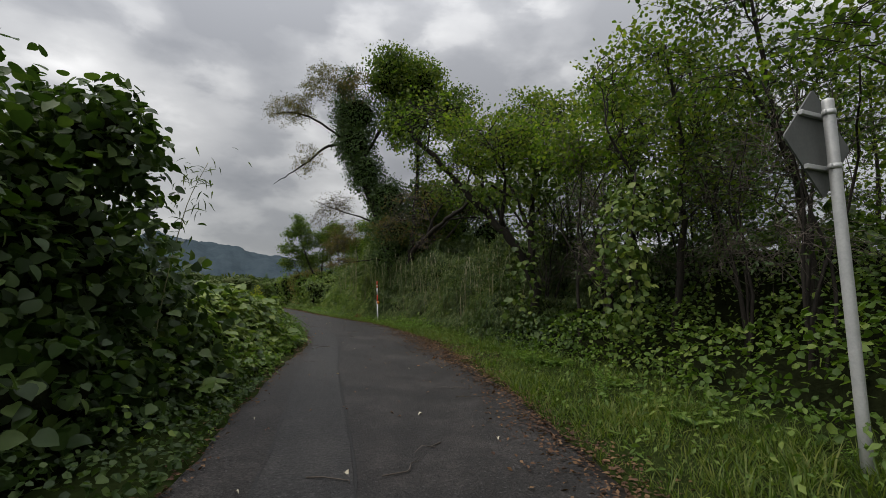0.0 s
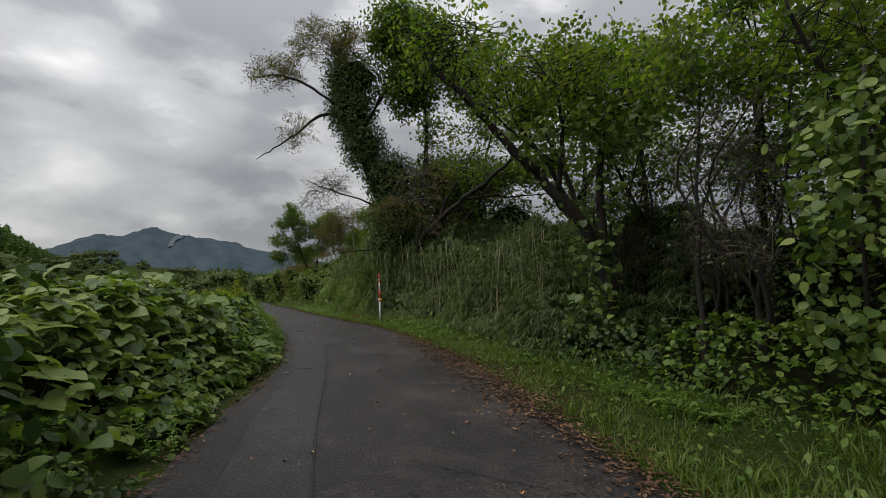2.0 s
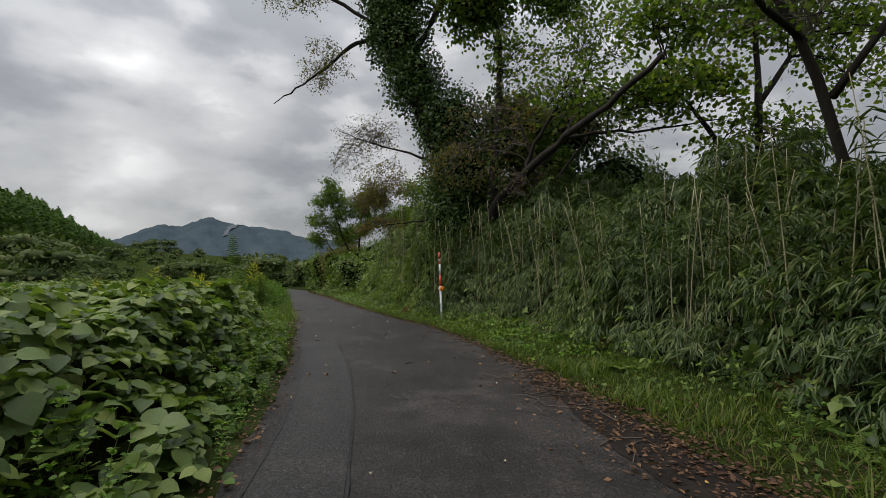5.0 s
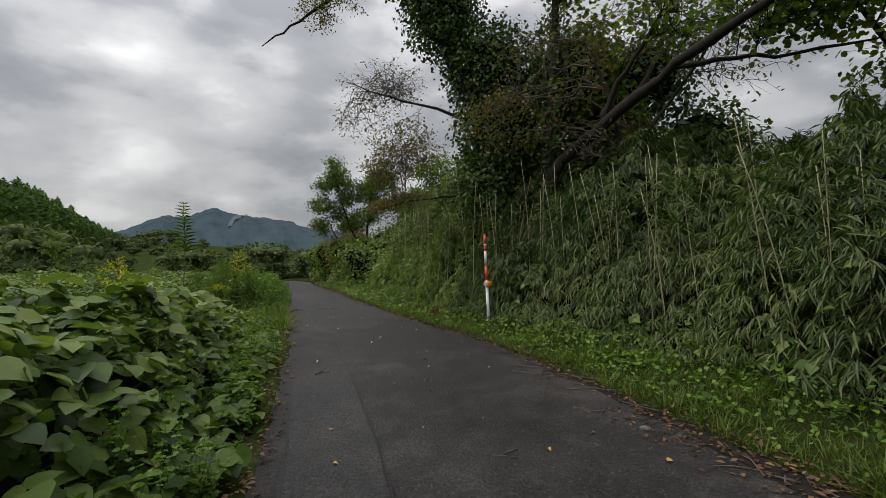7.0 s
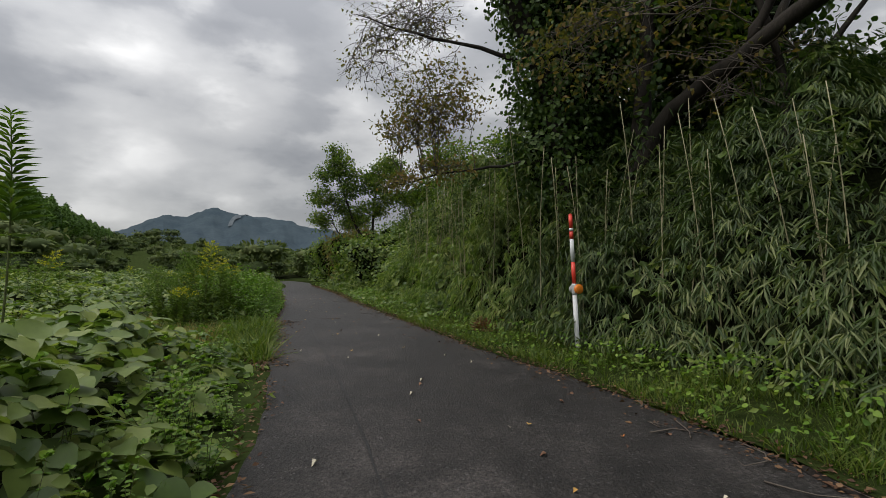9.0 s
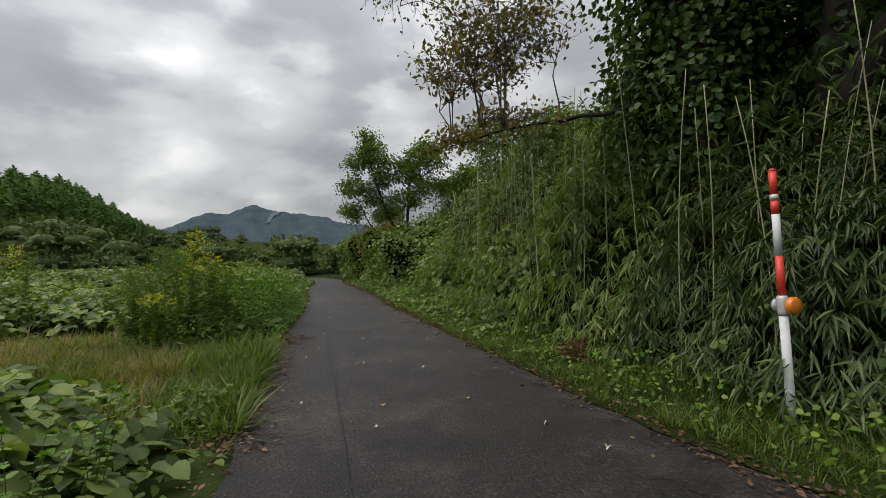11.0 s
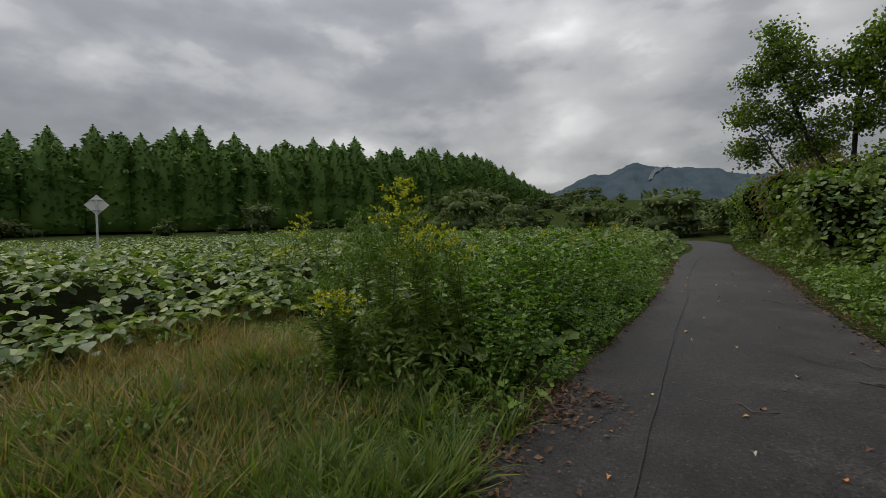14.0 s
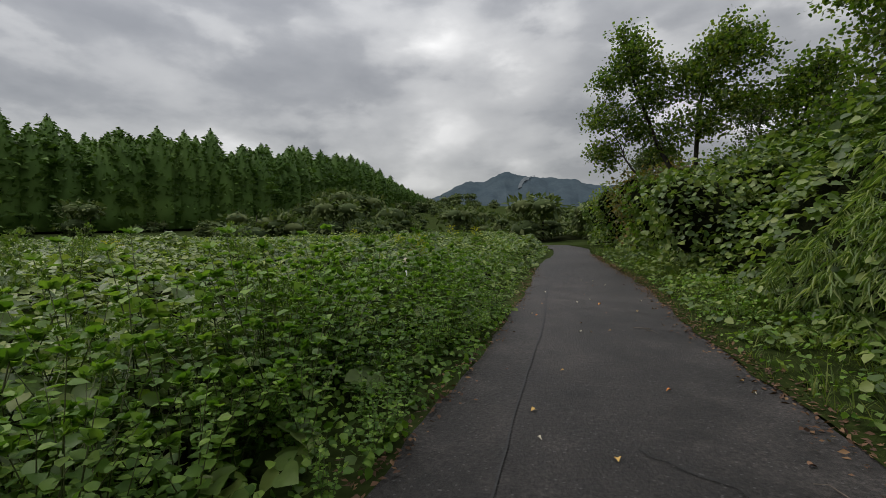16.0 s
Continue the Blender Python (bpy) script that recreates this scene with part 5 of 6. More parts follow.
for k in range(3):
    s = thing("bare_shrub", "thin brown leggy shrub, nearly leafless", "shrub", "leggy shrubs of the roadside wood")
    rs = np.random.default_rng(k + 500)
    stems = [("stem", [(0, 0, -0.1), (rs.normal(0, 0.15), rs.normal(0, 0.15), 1.2), (rs.normal(0, 0.4), rs.normal(0, 0.4), 2.6), (rs.normal(0, 0.5), rs.normal(0, 0.5), 3.8)], rs.uniform(0.025, 0.045), 0.01) for _ in range(4)]
    grow(s, stems, [((0, 0, 1.9), (1.0, 1.0, 0.8), 90, 2), ((0, 0, 3.2), (1.2, 1.2, 0.9), 110, 4)], KUDZU_SHADED, KITE, (0.06, 0.10), TWIG, 0.12, sides=5, twig=0.006)
    shrubs.append(s)
for i, (x, y) in enumerate(((3.3, 9.4), (3.9, 11.4), (4.8, 7.4), (2.9, 12.6), (5.2, 9.8), (4.4, 5.6), (5.6, 12.2), (6.0, 4.2))):
    m = pose(x, y, float(land(x, y)), 0, 0, i * 101.0)
    if i < 3:
        shrubs[i].matrix_basis = m
    else:
        copy_thing(shrubs[i % 3], m)
for i, (x, y, s) in enumerate(((4.6, 11.0, 0.9),)):
    c = copy_thing(young, Matrix.Translation((x, y, 0)) @ pose(0, 0, 0, 0, 0, 40 + i * 150.0) @ Matrix.Scale(s, 4) @ Matrix.Translation((-8.2, -12.6, 0)))
    c.scale = (s, s, s)
# trees where the lane bends away
t6 = tree_at("many-stemmed broadleaf tree beside the bend of the lane", name="many_stemmed_tree")
grow(t6, [("trunk", [(-11.2, 42, 0.7), (-11.6, 42, 3.2), (-12.6, 42, 5.6), (-13.2, 42, 7.6)], 0.12, 0.04), ("trunk", [(-11.1, 42.1, 0.7), (-11.1, 42.1, 3.4), (-11.0, 42, 6.0), (-10.4, 42, 7.4)], 0.11, 0.04),
          ("trunk", [(-11.3, 41.8, 0.7), (-12.2, 41.8, 2.8), (-13.4, 41.8, 4.4)], 0.08, 0.03)],
     [((x, 42 + dy, z), (rr * 1.2, rr, rr * 0.95), 28, 26) for x, dy, z, rr in ((-13.4, 0, 8.5, 0.8), (-13.9, 0.3, 7.6, 0.8), (-12.9, -0.3, 7.7, 0.8), (-10.0, 0, 8.1, 0.7), (-10.6, 0.3, 7.5, 0.8), (-9.6, -0.2, 7.2, 0.8), (-11.8, 0.2, 7.1, 0.8), (-12.4, -0.2, 6.5, 0.7), (-11.0, 0, 6.6, 0.8), (-14.2, 0, 6.1, 0.8), (-13.3, 0.3, 5.6, 0.7), (-9.8, 0, 5.9, 0.8), (-10.9, -0.3, 5.3, 0.7), (-14.4, 0.2, 4.6, 0.7), (-12.2, 0.3, 4.9, 0.7))],
     TREE, BROAD, (0.09, 0.15), BARK, 0.3)
for i, (x, y, hh) in enumerate(((-9.4, 36.0, 2.6), (-11.3, 40.0, 3.0), (-12.9, 43.6, 3.6), (-15.4, 47.6, 3.4), (-17.6, 51.5, 3.0), (-10.2, 45.0, 4.2), (-7.6, 38.5, 3.6))):
    sh = tree_at("leafy roadside shrub hung with vines", "shrub", "shrubs at the bend of the lane", "roadside_shrub")
    g = float(land(x, y))
    part("stem", Pile().add(*tube([(x, y, g - 0.1), (x + 0.1, y, g + hh * 0.5), (x, y, g + hh * 0.8)], [0.07, 0.05, 0.02], 5)), BARK, sh)
    heap(sh, [((x, y, g + hh * 0.45), (1.5, 1.4, hh * 0.5), 1300), ((x + 0.7, y + 0.5, g + hh * 0.75), (1.1, 1.0, hh * 0.3), 800), ((x - 0.6, y - 0.3, g + hh * 0.66), (0.9, 0.9, hh * 0.28), 600)], OLIVE if i == 2 else TREE if i % 2 else KUDZU, BROAD, (0.09, 0.17))
for cx, cy, hh, ww in ((-8.0, 43, 7.2, 1.9), (-6.0, 40, 8.6, 2.4), (-3.2, 37, 8.0, 2.4), (-10.0, 50, 8.0, 2.4), (-15.5, 53, 6.5, 2.2), (-1.5, 33, 6.6, 2.2), (0.8, 29, 6.4, 2.2)):
    tr = tree_at("leafy tree rising behind the roadside thicket", group="trees behind the thicket", name="thicket_tree")
    g = 0.0171 * cy
    grow(tr, [("trunk", [(cx, cy, g - 0.1), (cx + 0.2, cy, hh * 0.4), (cx - 0.1, cy, hh * 0.8)], 0.13, 0.04), ("limb", [(cx + 0.2, cy, hh * 0.4), (cx + 1.0, cy, hh * 0.6), (cx + 1.4, cy, hh * 0.7)], 0.07, 0.02)],
         [((cx, cy, hh * 0.88), (ww * 0.8, ww * 0.7, hh * 0.14), 70, 24), ((cx + 0.6, cy, hh * 0.66), (ww, ww * 0.8, hh * 0.15), 80, 24), ((cx - 0.7, cy, hh * 0.5), (ww * 0.8, ww * 0.8, hh * 0.14), 70, 22)],
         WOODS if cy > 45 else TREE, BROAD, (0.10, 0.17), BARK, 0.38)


# ---- far woods: cedar plantation and broadleaf scrub ----
def cedar(height, girth, seed):
    r = np.random.default_rng(seed)
    root = thing("cedar_tree", "tall dark green cedar of the plantation", "cedar", "cedar plantation")
    part("trunk", Pile().add(*tube([(0, 0, -0.5), (0, 0, height * 0.5), (0, 0, height * 0.97)], [0.22, 0.14, 0.03], 5)), BARK, root)
    m = 540
    u = r.uniform(0, 1, m) ** 0.8
    z = height * (0.04 + 0.96 * u)
    rad = girth * (np.minimum(1, (1 - u) * 2.7) ** 0.75) * (0.75 + 0.3 * np.sin(u * 37 + seed) * 0.5 + 0.2 * r.uniform(-1, 1, m))
    th = r.uniform(0, 2 * np.pi, m)
    pos = np.stack([rad * np.cos(th), rad * np.sin(th), z], -1)
    d = np.stack([np.cos(th), np.sin(th), r.uniform(-0.4, 0.9, m)], -1)
    out = np.stack([np.cos(th) * 0.4, np.sin(th) * 0.4, np.ones(m)], -1) + r.normal(0, 0.5, (m, 3))
    p = Pile().add(*scatter(pos - d * 0.3, d, out, r.uniform(0.6, 1.25, m) * (0.45 + 0.55 * np.minimum(1, (1 - u) * 3)), KITE))
    lv = np.linspace(0.03, 0.97, 7)
    p.add(*tube(np.stack([lv * 0, lv * 0, lv * height], -1), girth * 0.72 * np.minimum(1, (1 - lv) * 2.7) ** 0.8 + 0.02, 8))
    tagged(part("crown", p, CEDAR, root), kind="stuff")
    return root


cedars = [cedar(h, g, i + 3) for i, (h, g) in enumerate(((12.6, 2.7), (13.4, 2.9), (14.2, 3.0), (11.8, 2.6), (14.8, 2.8), (13.0, 3.1)))]
EDGE = [(-60, -40), (-80, -8), (-86, 18), (-87, 30), (-90, 50), (-94, 70), (-107, 95), (-119, 120), (-141, 154), (-180, 214)]
edge = np.array(EDGE, float)
length = np.concatenate([[0], np.cumsum(np.linalg.norm(np.diff(edge, axis=0), axis=1))])
first = set()
for row, gap in ((0, 2.1), (3.4, 2.4), (7.5, 4.2)):
    for s in np.arange(0, length[-1], gap):
        s += rng.uniform(-0.5, 0.5)
        x, y = np.interp(s, length, edge[:, 0]), np.interp(s, length, edge[:, 1])
        x -= row + rng.uniform(-0.7, 0.7)
        y += row * 0.2 + rng.uniform(-0.5, 0.5)
        k = int(rng.integers(0, 6))
        m = pose(x, y, float(land(x, y)) - 0.2, 0, 0, rng.uniform(0, 360)) @ Matrix.Scale((rng.uniform(0.90, 1.06) + 0.05 * (rng.uniform() < 0.1)) * float(np.interp(s, [0, 64, 76, 97, 117, 145, 173, 213, 250, length[-1]], [0.95, 0.95, 1.09, 1.15, 1.18, 1.22, 1.18, 0.88, 0.63, 0.42])), 4)
        if k in first:
            c = copy_thing(cedars[k], m)
            c.scale = m.to_scale()
        else:
            first.add(k)
            cedars[k].matrix_basis = m


def scrub(width, height, seed):
    r = np.random.default_rng(seed)
    root = thing("broadleaf_tree", "rounded grey-green broadleaf tree in the valley", "tree", "far broadleaf trees")
    part("trunk", Pile().add(*tube([(0, 0, -0.4), (0.1, 0, height * 0.4), (0, 0.1, height * 0.7)], [0.18, 0.12, 0.04], 5)), BARK, root)
    p = Pile()
    for b in range(5):
        c = np.array([r.normal(0, width * 0.28), r.normal(0, width * 0.28), height * r.uniform(0.25, 0.78)])
        s = np.array([width * 0.34, width * 0.34, height * 0.2]) * r.uniform(0.8, 1.25)
        d = unit(r.normal(size=(70, 3)))
        p.add(*scatter(c + d * s * r.uniform(0.75, 1.05, (70, 1)), d + r.normal(0, 0.5, (70, 3)) - [0, 0, 0.2], d + [0, 0, 0.8] + r.normal(0, 0.3, (70, 3)), r.uniform(0.6, 1.2, 70), KITE))
        lv = np.linspace(-0.95, 0.95, 5)
        p.add(*tube(c + np.stack([lv * 0, lv * 0, lv * s[2] * 0.8], -1), np.sqrt(1 - lv ** 2) * s[0] * 0.8, 7))
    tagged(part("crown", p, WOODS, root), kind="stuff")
    return root


scrubs = [scrub(w, h, i + 40) for i, (w, h) in enumerate(((5.0, 5.0), (6.0, 6.5), (4.5, 4.0), (7.0, 7.0)))]
used = set()


def plant_scrub(x, y, scale):
    k = int(rng.integers(0, 4))
    m = pose(x, y, float(land(x, y)) - 0.3, 0, 0, rng.uniform(0, 360)) @ Matrix.Scale(scale, 4)
    if k in used:
        c = copy_thing(scrubs[k], m)
        c.scale = m.to_scale()
    else:
        used.add(k)
        scrubs[k].matrix_basis = m


for i in range(42):  # along the plantation's foot and its far end
    s = rng.uniform(0, 1)
    x, y = np.interp(s * length[-1], length, edge[:, 0]), np.interp(s * length[-1], length, edge[:, 1])
    plant_scrub(x + rng.uniform(3, 12), y + rng.uniform(-6, 4), rng.uniform(0.45, 1.0) * (0.6 + 0.5 * s))
for i in range(9):
    plant_scrub(rng.uniform(-92, -82), rng.uniform(76, 92), rng.uniform(1.1, 1.5))
for i in range(18):  # on the rough ground past the field
    y = rng.uniform(-10, 110)
    plant_scrub(rng.uniform(-78, -62), y, rng.uniform(0.25, 0.5))
for i in range(90):  # across the valley
    a, dd = radians(rng.uniform(20, 50)), 70 + 330 * rng.uniform(0, 1) ** 1.4
    plant_scrub(-dd * math.sin(a), dd * math.cos(a), rng.uniform(0.7, 1.1) * (0.62 + 0.0022 * dd))
for i in range(34):  # behind the bend
    plant_scrub(rng.uniform(-34, -14) - 3, rng.uniform(54, 84), rng.uniform(0.28, 0.6))
for i in range(22):  # far behind the roadside wood and behind the start
    a = radians(rng.uniform(-25, 200))
    dd = rng.uniform(45, 80)
    plant_scrub(dd * math.cos(a), -dd * abs(math.sin(a)) + 14, rng.uniform(0.6, 1.0))

# ---- road furniture ----
def disc(r, depth, sides=24):
    """A round plate with a slightly domed face, facing -y."""
    rr = np.array([r * 0.98, r, r, r * 0.86, 0.02 * r])
    yy = np.array([depth, depth * 0.9, 0.0, -depth * 0.35, -depth * 0.5])
    return tube(np.stack([rr * 0, yy, rr * 0], -1) + [0, 0, 0], rr, sides)


def diamond(half, thick, round_by=0.03):
    """A square plate standing on its corner, with rounded corners and folded rim, facing y."""
    pts = []
    for k in range(4):
        a = k * np.pi / 2
        for s in (-0.6, 0, 0.6):
            c = (half - round_by * 1.414)
            pts.append((c * np.sin(a) + round_by * np.sin(a + s), c * np.cos(a) + round_by * np.cos(a + s)))
    p = np.array(pts)
    m = len(p)
    v = np.concatenate([np.stack([p[:, 0], np.full(m, y), p[:, 1]], -1) for y in (-thick / 2, thick / 2)])
    j = np.arange(m)
    k = (j + 1) % m
    return v, np.stack([j, k, k + m, j + m], -1), np.array([list(range(m))[::-1], list(range(m, 2 * m))])


def road_sign(name, label, at, height, centre, turn, half, panel_mat, lean):
    """A diamond warning sign seen from behind: pipe post, plate, two channel brackets with clamps."""
    root = thing(name, label, "road sign", at=at)
    root.rotation_euler = (0, radians(lean), radians(turn))
    part("post", Pile().add(*tube([(0, 0, -0.3), (0, 0, 0.4), (0, 0, height - 0.02), (0, 0, height), (0, 0, height + 0.012)], [0.038, 0.038, 0.038, 0.036, 0.012], 16)), ZINC, root, "galvanised steel post")
    part("panel", Pile().add(*diamond(half, 0.012)), panel_mat, root, "plain grey back of a diamond plate", False).location = (0, 0.09, centre)
    for dz in (-0.2, 0.2):
        br = part("bracket", Pile().add(*box(0, 0.068, centre + dz, half * 1.05, 0.030, 0.035, 0.004)), ZINC, root, smooth=False)
        part("clamp", Pile().add(*tube([(0, 0, centre + dz - 0.02), (0, 0, centre + dz + 0.02)], 0.043, 16)).add(*box(0.05, 0, centre + dz, 0.03, 0.02, 0.034, 0.003)).add(*box(-0.05, 0, centre + dz, 0.03, 0.02, 0.034, 0.003)), ZINC, br)
    return root


road_sign("road_sign", "back of a grey diamond road sign on a leaning steel post", (2.85, 3.24, 0.05), 2.62, 2.32, 24, 0.42, GREY, -1.0)
road_sign("road_sign", "weathered pale diamond road sign beyond the kudzu field", (-28.3, 20.9, float(land(-28.3, 20.9))), 2.7, 2.52, 82, 0.40, PALE, 0)


def snow_pole():
    root = thing("snow_pole", "red and white roadside marker pole with orange reflector", "marker pole", at=(-2.97, 21.2, float(land(-2.97, 21.2)) - 0.02))
    root.rotation_euler = (radians(-1.0), radians(-1.6), radians(28))
    part("post", Pile().add(*tube([(0, 0, -0.2), (0, 0, 0.3), (0, 0, 0.82)], 0.030, 16)), WHITE, root, "scuffed white steel post")
    part("bracket", Pile().add(*tube([(0, 0, 0.78), (0, 0, 0.80), (0, 0, 0.90), (0, 0, 0.92)], [0.033, 0.037, 0.037, 0.030], 16)).add(*box(0, -0.05, 0.85, 0.03, 0.05, 0.05, 0.004)), ZINC, root, "grey clamp")
    z = 0.9
    for nm, length, mat, r in (("red_band", 0.30, RED, 0.026), ("white_band", 0.30, WHITE, 0.0255), ("red_band", 0.10, RED, 0.026), ("coupling", 0.04, ZINC, 0.029), ("red_band", 0.17, RED, 0.025)):
        part(nm, Pile().add(*tube([(0, 0, z), (0, 0, z + length)], r, 14)), mat, root)
        z += length
    part("cap", Pile().add(*tube([(0, 0, z), (0, 0, z + 0.012), (0, 0, z + 0.022)], [0.026, 0.022, 0.006], 14)), RED, root)
    lens = part("reflector", Pile().add(*disc(0.062, 0.03)), ORANGE, root, "round orange reflector")
    lens.location = (0.02, -0.075, 0.85)
    shell = part("reflector_back", Pile().add(*disc(0.048, 0.02)), ZINC, root, "grey back of the second reflector")
    shell.location, shell.rotation_euler = (-0.005, 0.045, 0.85), (0, 0, radians(180))


snow_pole()


def stake_marker(x, y, h):
    root = thing("marker_stake", "thin stake topped by a small cream disc", "marker stake", at=(x, y, float(land(x, y))))
    part("stake", Pile().add(*tube([(0, 0, -0.1), (0, 0, h)], 0.012, 8)), WHITE, root)
    part("disc", Pile().add(*disc(0.045, 0.015, 20)), CREAM, root).location = (0, -0.02, h + 0.03)


stake_marker(-11.9, 28.7, 0.74)

# ---- tall weeds ----


def goldenrod(x, y, height, plumes, bloom, seed, tops=3, leafy=1.0):
    """A goldenrod: a stem with side shoots, narrow leaves and feathered plumes."""
    r = np.random.default_rng(seed)
    root = thing("goldenrod", "tall goldenrod with yellow flower plumes" if bloom else "tall green goldenrod not yet in bloom", "goldenrod", "goldenrods of the field", at=(x, y, float(land(x, y))))
    for s in range(tops):
        hh = height * (1 - 0.13 * s)
        lean = r.normal(0, 0.10 + 0.07 * s, 2) * (0.3 if tops == 1 else 1)
        u = np.linspace(0, 1, 9)
        line = np.stack([lean[0] * hh * u ** 1.5 + 0.04 * s * np.cos(s * 2.1), lean[1] * hh * u ** 1.5 + 0.04 * s * np.sin(s * 2.1), hh * u], -1)
        stem = part("stem", Pile().add(*tube(line, np.linspace(0.008, 0.003, 9), 5)), STEM, root)
        m = int(130 * leafy)
        w = r.uniform(0.12, 0.92, m)
        pos = np.stack([np.interp(w, u, line[:, i]) for i in range(3)], -1)
        th = r.uniform(0, 2 * np.pi, m)
        d = np.stack([np.cos(th), np.sin(th), r.uniform(-0.1, 0.7, m)], -1)
        tagged(part("foliage", Pile().add(*scatter(pos, d, np.stack([d[:, 0] * 0, d[:, 1] * 0, d[:, 2] * 0 + 1], -1) + r.normal(0, 0.2, (m, 3)), r.uniform(0.07, 0.14, m) * (1.2 - 0.6 * w), (KITE[0] * [0.32, 1, 1], KITE[1]))), HERB, stem), kind="stuff")
        # plume: arching side sprays, each lined with tiny heads
        p = Pile()
        k = plumes
        w = np.linspace(0.74, 1.0, k)
        base = np.stack([np.interp(w, u, line[:, i]) for i in range(3)], -1)
        th = np.arange(k) * 2.4 + s
        ln = 0.25 * (1.15 - w) / 0.4 * r.uniform(0.8, 1.2, k) + 0.02
        v = np.linspace(0, 1, 12)
        arc = base[:, None] + (ln[:, None] * v)[..., None] * np.stack([np.cos(th), np.sin(th), th * 0 + 0.75], -1)[:, None] - np.array([0, 0, 1.0]) * (ln[:, None] * 0.35 * v ** 2)[..., None]
        pts = arc[:, 3:].reshape(-1, 3).repeat(3, 0) + r.normal(0, 0.007, (k * 27, 3))
        p.add(*scatter(pts, unit(r.normal(size=(len(pts), 3)) + [0, 0, 0.6]), r.normal(size=(len(pts), 3)), r.uniform(0.022, 0.040, len(pts)), KITE))
        tagged(part("plume", p, FLOWER if bloom and (s < 1 or r.uniform() < 0.5) else HERB, stem), kind="stuff")
    return root


rg = np.random.default_rng(12)
for gx, gy, gh, gp in ((-9.54, 23.4, 1.62, 20), (-9.72, 23.72, 1.22, 18), (-9.9, 23.6, 1.34, 18), (-10.1, 24.1, 1.40, 16), (-9.35, 23.55, 1.15, 14), (-10.35, 23.7, 1.16, 16), (-9.8, 23.2, 1.0, 14), (-10.0, 23.25, 0.86, 12), (-9.45, 23.9, 1.24, 14), (-10.6, 24.0, 1.0, 12), (-9.62, 23.1, 0.75, 12)):
    goldenrod(-9.7 + 1.45 * (gx + 9.7), 23.6 + 1.3 * (gy - 23.6), gh, gp, int(gx * -100) % 5 != 0, int(gx * -100), 2, 1.6)
skirt = lambda x, y: np.where(np.hypot((x + 9.75) / 0.95, (y - 23.65) / 0.75) < 1, 0.72 * (1 - np.hypot((x + 9.75) / 0.95, (y - 23.65) / 0.75) ** 2) * (1 + 0.25 * wave(x, y, 0.25, 3)), 0)
mound("goldenrod_skirt", "dark lower leaves crowding under the goldenrods", "herbs", 3600, (-11, -8.5, 22.6, 24.8), skirt, HERB, (KITE[0] * [0.6, 1, 1], KITE[1]), (0.06, 0.12), 0.6, 0.3)
goldenrod(-13.3, 23.6, 1.5, 12, True, 6, 2)
goldenrod(-13.6, 24.4, 1.4, 12, False, 7, 2)
goldenrod(-14.6, 24.6, 1.35, 12, False, 8, 2)


def tall_weed(x, y, height):
    """A lone tall weed: a bending stem with tiers of long narrow leaves towards its top."""
    r = np.random.default_rng(9)
    root = thing("tall_weed", "lone tall green weed with tiers of narrow leaves", "weed", at=(x, y, float(land(x, y))))
    u = np.linspace(0, 1, 12)
    line = np.stack([0.10 * np.sin(u * 2.6), 0.05 * u, height * u], -1)
    part("stem", Pile().add(*tube(line, np.linspace(0.009, 0.003, 12), 6)), STEM, root)
    p = Pile()
    for w in np.concatenate([np.linspace(0.25, 0.66, 10), np.linspace(0.70, 0.99, 15)]):
        k = 5 if w < 0.68 else 8
        th = np.arange(k) * 6.283 / k + r.uniform(0, 6)
        c = np.array([np.interp(w, u, line[:, i]) for i in range(3)])
        ln = (0.10 if w < 0.68 else 0.15 * (1.15 - w) / 0.45 + 0.03) * r.uniform(0.8, 1.15, k)
        d = np.stack([np.cos(th), np.sin(th), np.full(k, 0.10 if w < 0.68 else 0.35)], -1)
        p.add(*scatter(np.repeat(c[None], k, 0), d, np.array([0, 0, 1.0]) + r.normal(0, 0.15, (k, 3)), ln, (KITE[0] * [0.36, 1, 1], KITE[1])))
    tagged(part("foliage", p, HERB, root), kind="stuff")


tall_weed(-6.68, 17.22, 2.0)
goldenrod(-9.3, 18.3, 1.75, 18, False, 10, 1, 1.4)
r7 = np.random.default_rng(77)
for i in range(26):
    y = r7.uniform(13, 42)
    x = left_x(y) - r7.uniform(1.2, 9)
    if abs(y - 22) < 2.2 and left_x(y) - x < 5:
        continue
    goldenrod(float(x), float(y), r7.uniform(0.9, 1.35), 10, i % 2 == 0, 100 + i, 2, 0.7)

for i in range(16):
    y = r7.uniform(24.6, 28.2)
    goldenrod(float(left_x(y)) - r7.uniform(0.9, 2.2), float(y), r7.uniform(0.62, 0.85), 8, False, 300 + i, 1, 0.8)

# a fine bamboo shoot that hangs out of the draped bush
shoot = thing("bamboo_shoot", "slender bamboo shoot leaning out of the dark bush", "bamboo")
line = bend([(-3.1, 4.9, 0.1), (-2.95, 4.9, 1.4), (-2.8, 4.95, 2.3), (-2.62, 5.0, 2.75)])
part("cane", Pile().add(*tube(line, np.linspace(0.008, 0.003, len(line)), 5)), CULM, shoot)
m = 70
w = rng.uniform(0.55, 1.0, m)
pos = np.stack([np.interp(w, np.linspace(0, 1, len(line)), line[:, i]) for i in range(3)], -1) + rng.normal(0, 0.12, (m, 3))
tagged(part("foliage", Pile().add(*scatter(pos, rand_dir(m) * [1, 1, 0.5] + [0, 0, -0.35], rng.normal(0, 0.3, (m, 3)) + [0, 0, 1], rng.uniform(0.09, 0.16, m), BLADE_LEAF)), BAMBOO, shoot), kind="stuff")

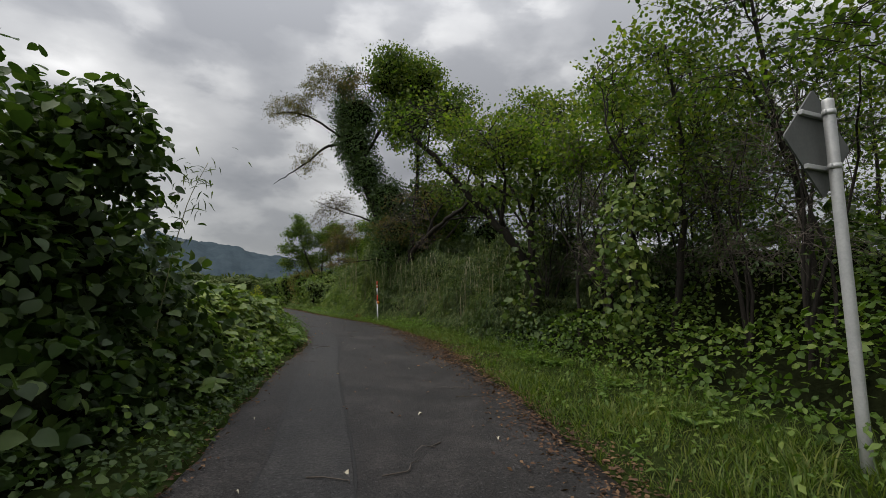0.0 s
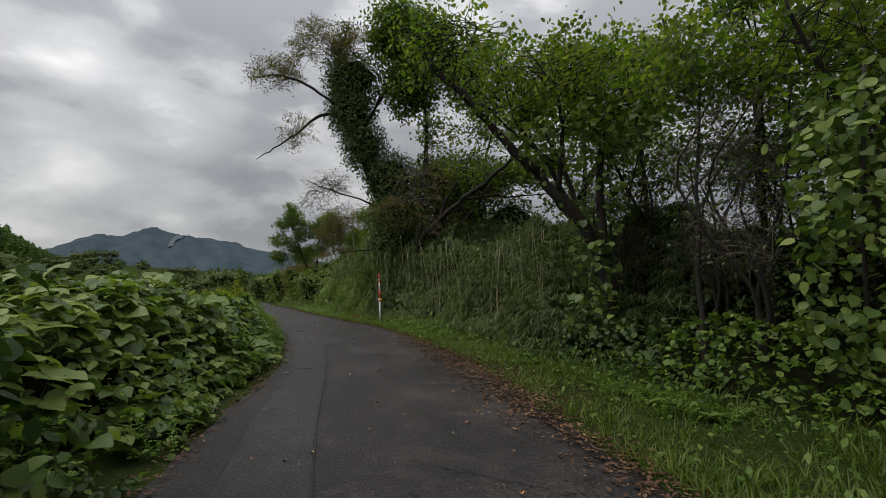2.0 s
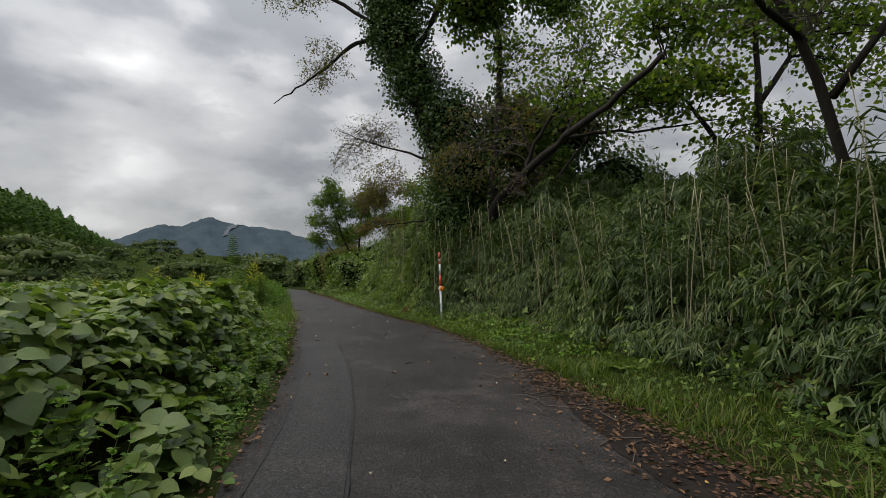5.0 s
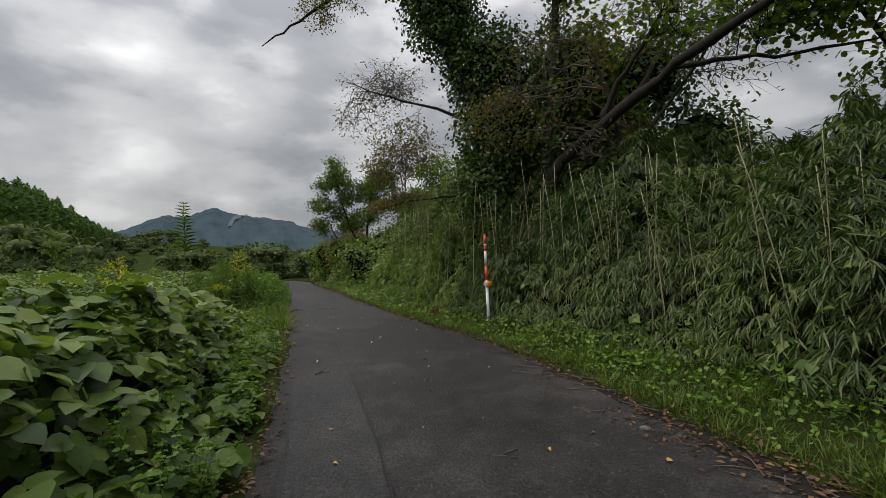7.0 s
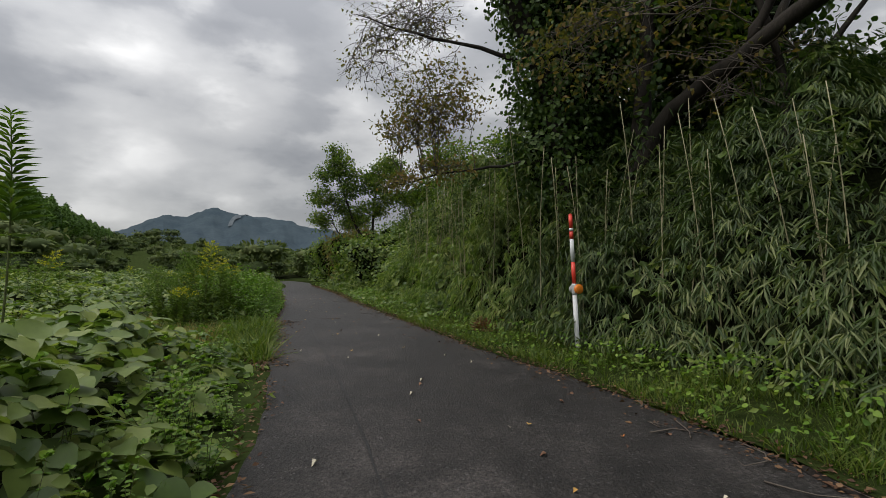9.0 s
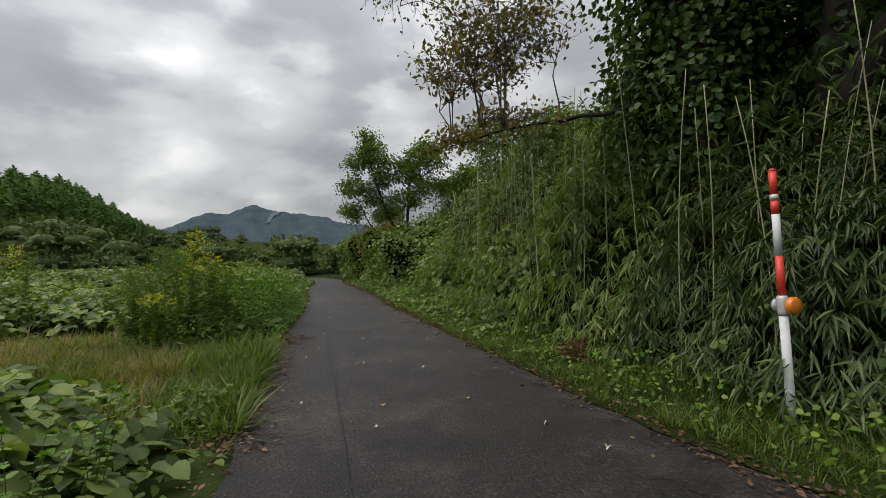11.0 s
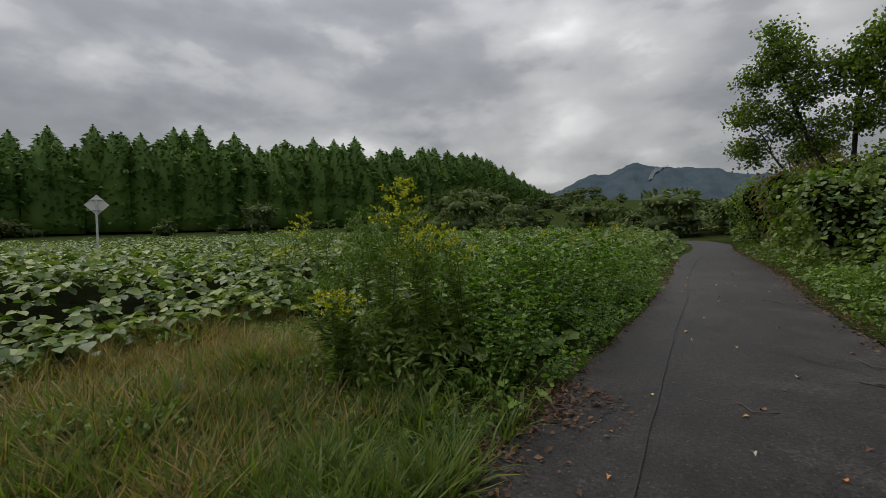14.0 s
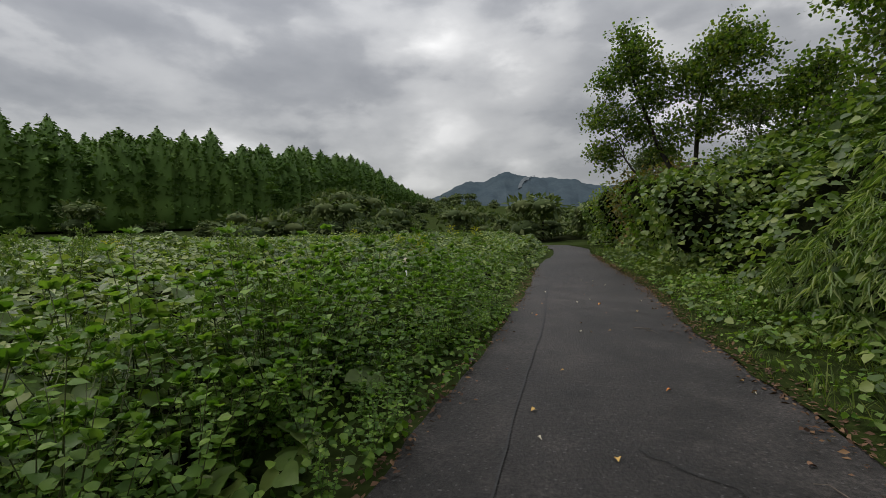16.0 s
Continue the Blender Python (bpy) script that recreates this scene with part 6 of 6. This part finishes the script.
# rusty bracken at the thicket's foot
for bx, by, bs in ((-3.75, 23.7, 0.38), (-4.2, 23.2, 0.22), (0.15, 16.6, 0.4), (1.0, 13.2, 0.3)):
    m = 700
    d = rand_dir(m)
    d[:, 2] = np.abs(d[:, 2])
    pos = np.array([bx, by, float(land(bx, by)) + 0.03]) + d * bs * rng.uniform(0.1, 1, (m, 1)) * [1, 1, 0.9]
    Pile().add(*scatter(pos, d + [0, 0, -0.5], rand_dir(m), rng.uniform(0.03, 0.08, m), (KITE[0] * [0.6, 1, 1], KITE[1]))).obj("dead_bracken", BRACKEN, label="heap of rusty dead bracken at the thicket's foot", category="bracken", kind="stuff")

# ---- litter on the lane: each leaf, twig and stone its own ----
r9 = np.random.default_rng(99)
leaf_meshes = []
for i, mat in enumerate(FALLEN):
    p = Pile()
    curl = LOBED[0] * [1, 1, 2.4 + 0.6 * i] - [0, 0.5, 0]
    p.add(curl, LOBED[1])
    leaf_meshes.append(p.mesh("fallen_leaf", mat))
WORDS = ("ochre", "brown", "orange", "pale")
for i in range(190):
    y = r9.uniform(1.5, 34)
    u = r9.uniform(0.04, 0.97)
    x = left_x(y) * (1 - u) + right_x(y) * u
    k = int(r9.choice(4, p=(0.27, 0.50, 0.07, 0.16)))
    ob = new("fallen_leaf", leaf_meshes[k])
    s = r9.uniform(0.02, 0.045) * (1.2 if k == 2 else 1)
    ob.matrix_world = pose(x, y, float(land(x, y)) + 0.013, r9.uniform(-12, 12), r9.uniform(-12, 12), r9.uniform(0, 360)) @ Matrix.Scale(s, 4)
    tagged(ob, WORDS[k] + " fallen leaf lying on the damp asphalt", "fallen leaf", "fallen leaves on the lane")
for i in range(84):
    y = r9.uniform(2.5, 30) if i < 34 else float(r9.choice((9.6, 10.4, 13.4, 14.2, 17.0))) + r9.normal(0, 0.35)
    near_edge = i >= 34 or r9.uniform() < 0.75
    x = right_x(y) - abs(r9.normal(0.1, 0.3)) if near_edge else left_x(y) + r9.uniform(0.2, 1.8)
    ln = r9.uniform(0.10, 0.45) if i < 34 else r9.uniform(0.2, 0.7)
    q = r9.normal(0, 0.06, (5, 3)) * [1, 1, 0.08]
    q[:, 0] += np.linspace(-ln / 2, ln / 2, 5)
    ob = Pile().add(*tube(q, np.linspace(0.006, 0.002, 5), 5)).obj("twig", TWIG, label="thin dead twig lying on the asphalt", category="twig", group="twigs on the lane")
    ob.matrix_world = pose(float(x), y, float(land(x, y)) + 0.016, 0, 0, r9.uniform(0, 360))


def stone(x, y, s):
    bm = bmesh.new()
    bmesh.ops.create_icosphere(bm, subdivisions=2, radius=1)
    for v in bm.verts:
        v.co *= 1 + 0.22 * noise.noise(v.co * 1.3 + Vector((x, y, 0)))
    me = bpy.data.meshes.new("stone")
    bm.to_mesh(me)
    bm.free()
    me.materials.append(STONE)
    ob = tagged(new("stone", me), "small grey stone at the asphalt's edge", "stone", "stones at the lane's edge")
    ob.matrix_world = pose(x, y, float(land(x, y)) + s * 0.25, 0, 0, x * 99) @ Matrix.Diagonal((s, s * 0.75, s * 0.5, 1))


for i in range(16):
    y = r9.uniform(3, 30)
    stone(float(left_x(y) + r9.uniform(-0.1, 0.25)) if i % 3 else float(right_x(y) - r9.uniform(0, 0.4)), y, r9.uniform(0.018, 0.05))
stone(-7.55, 22.3, 0.07)
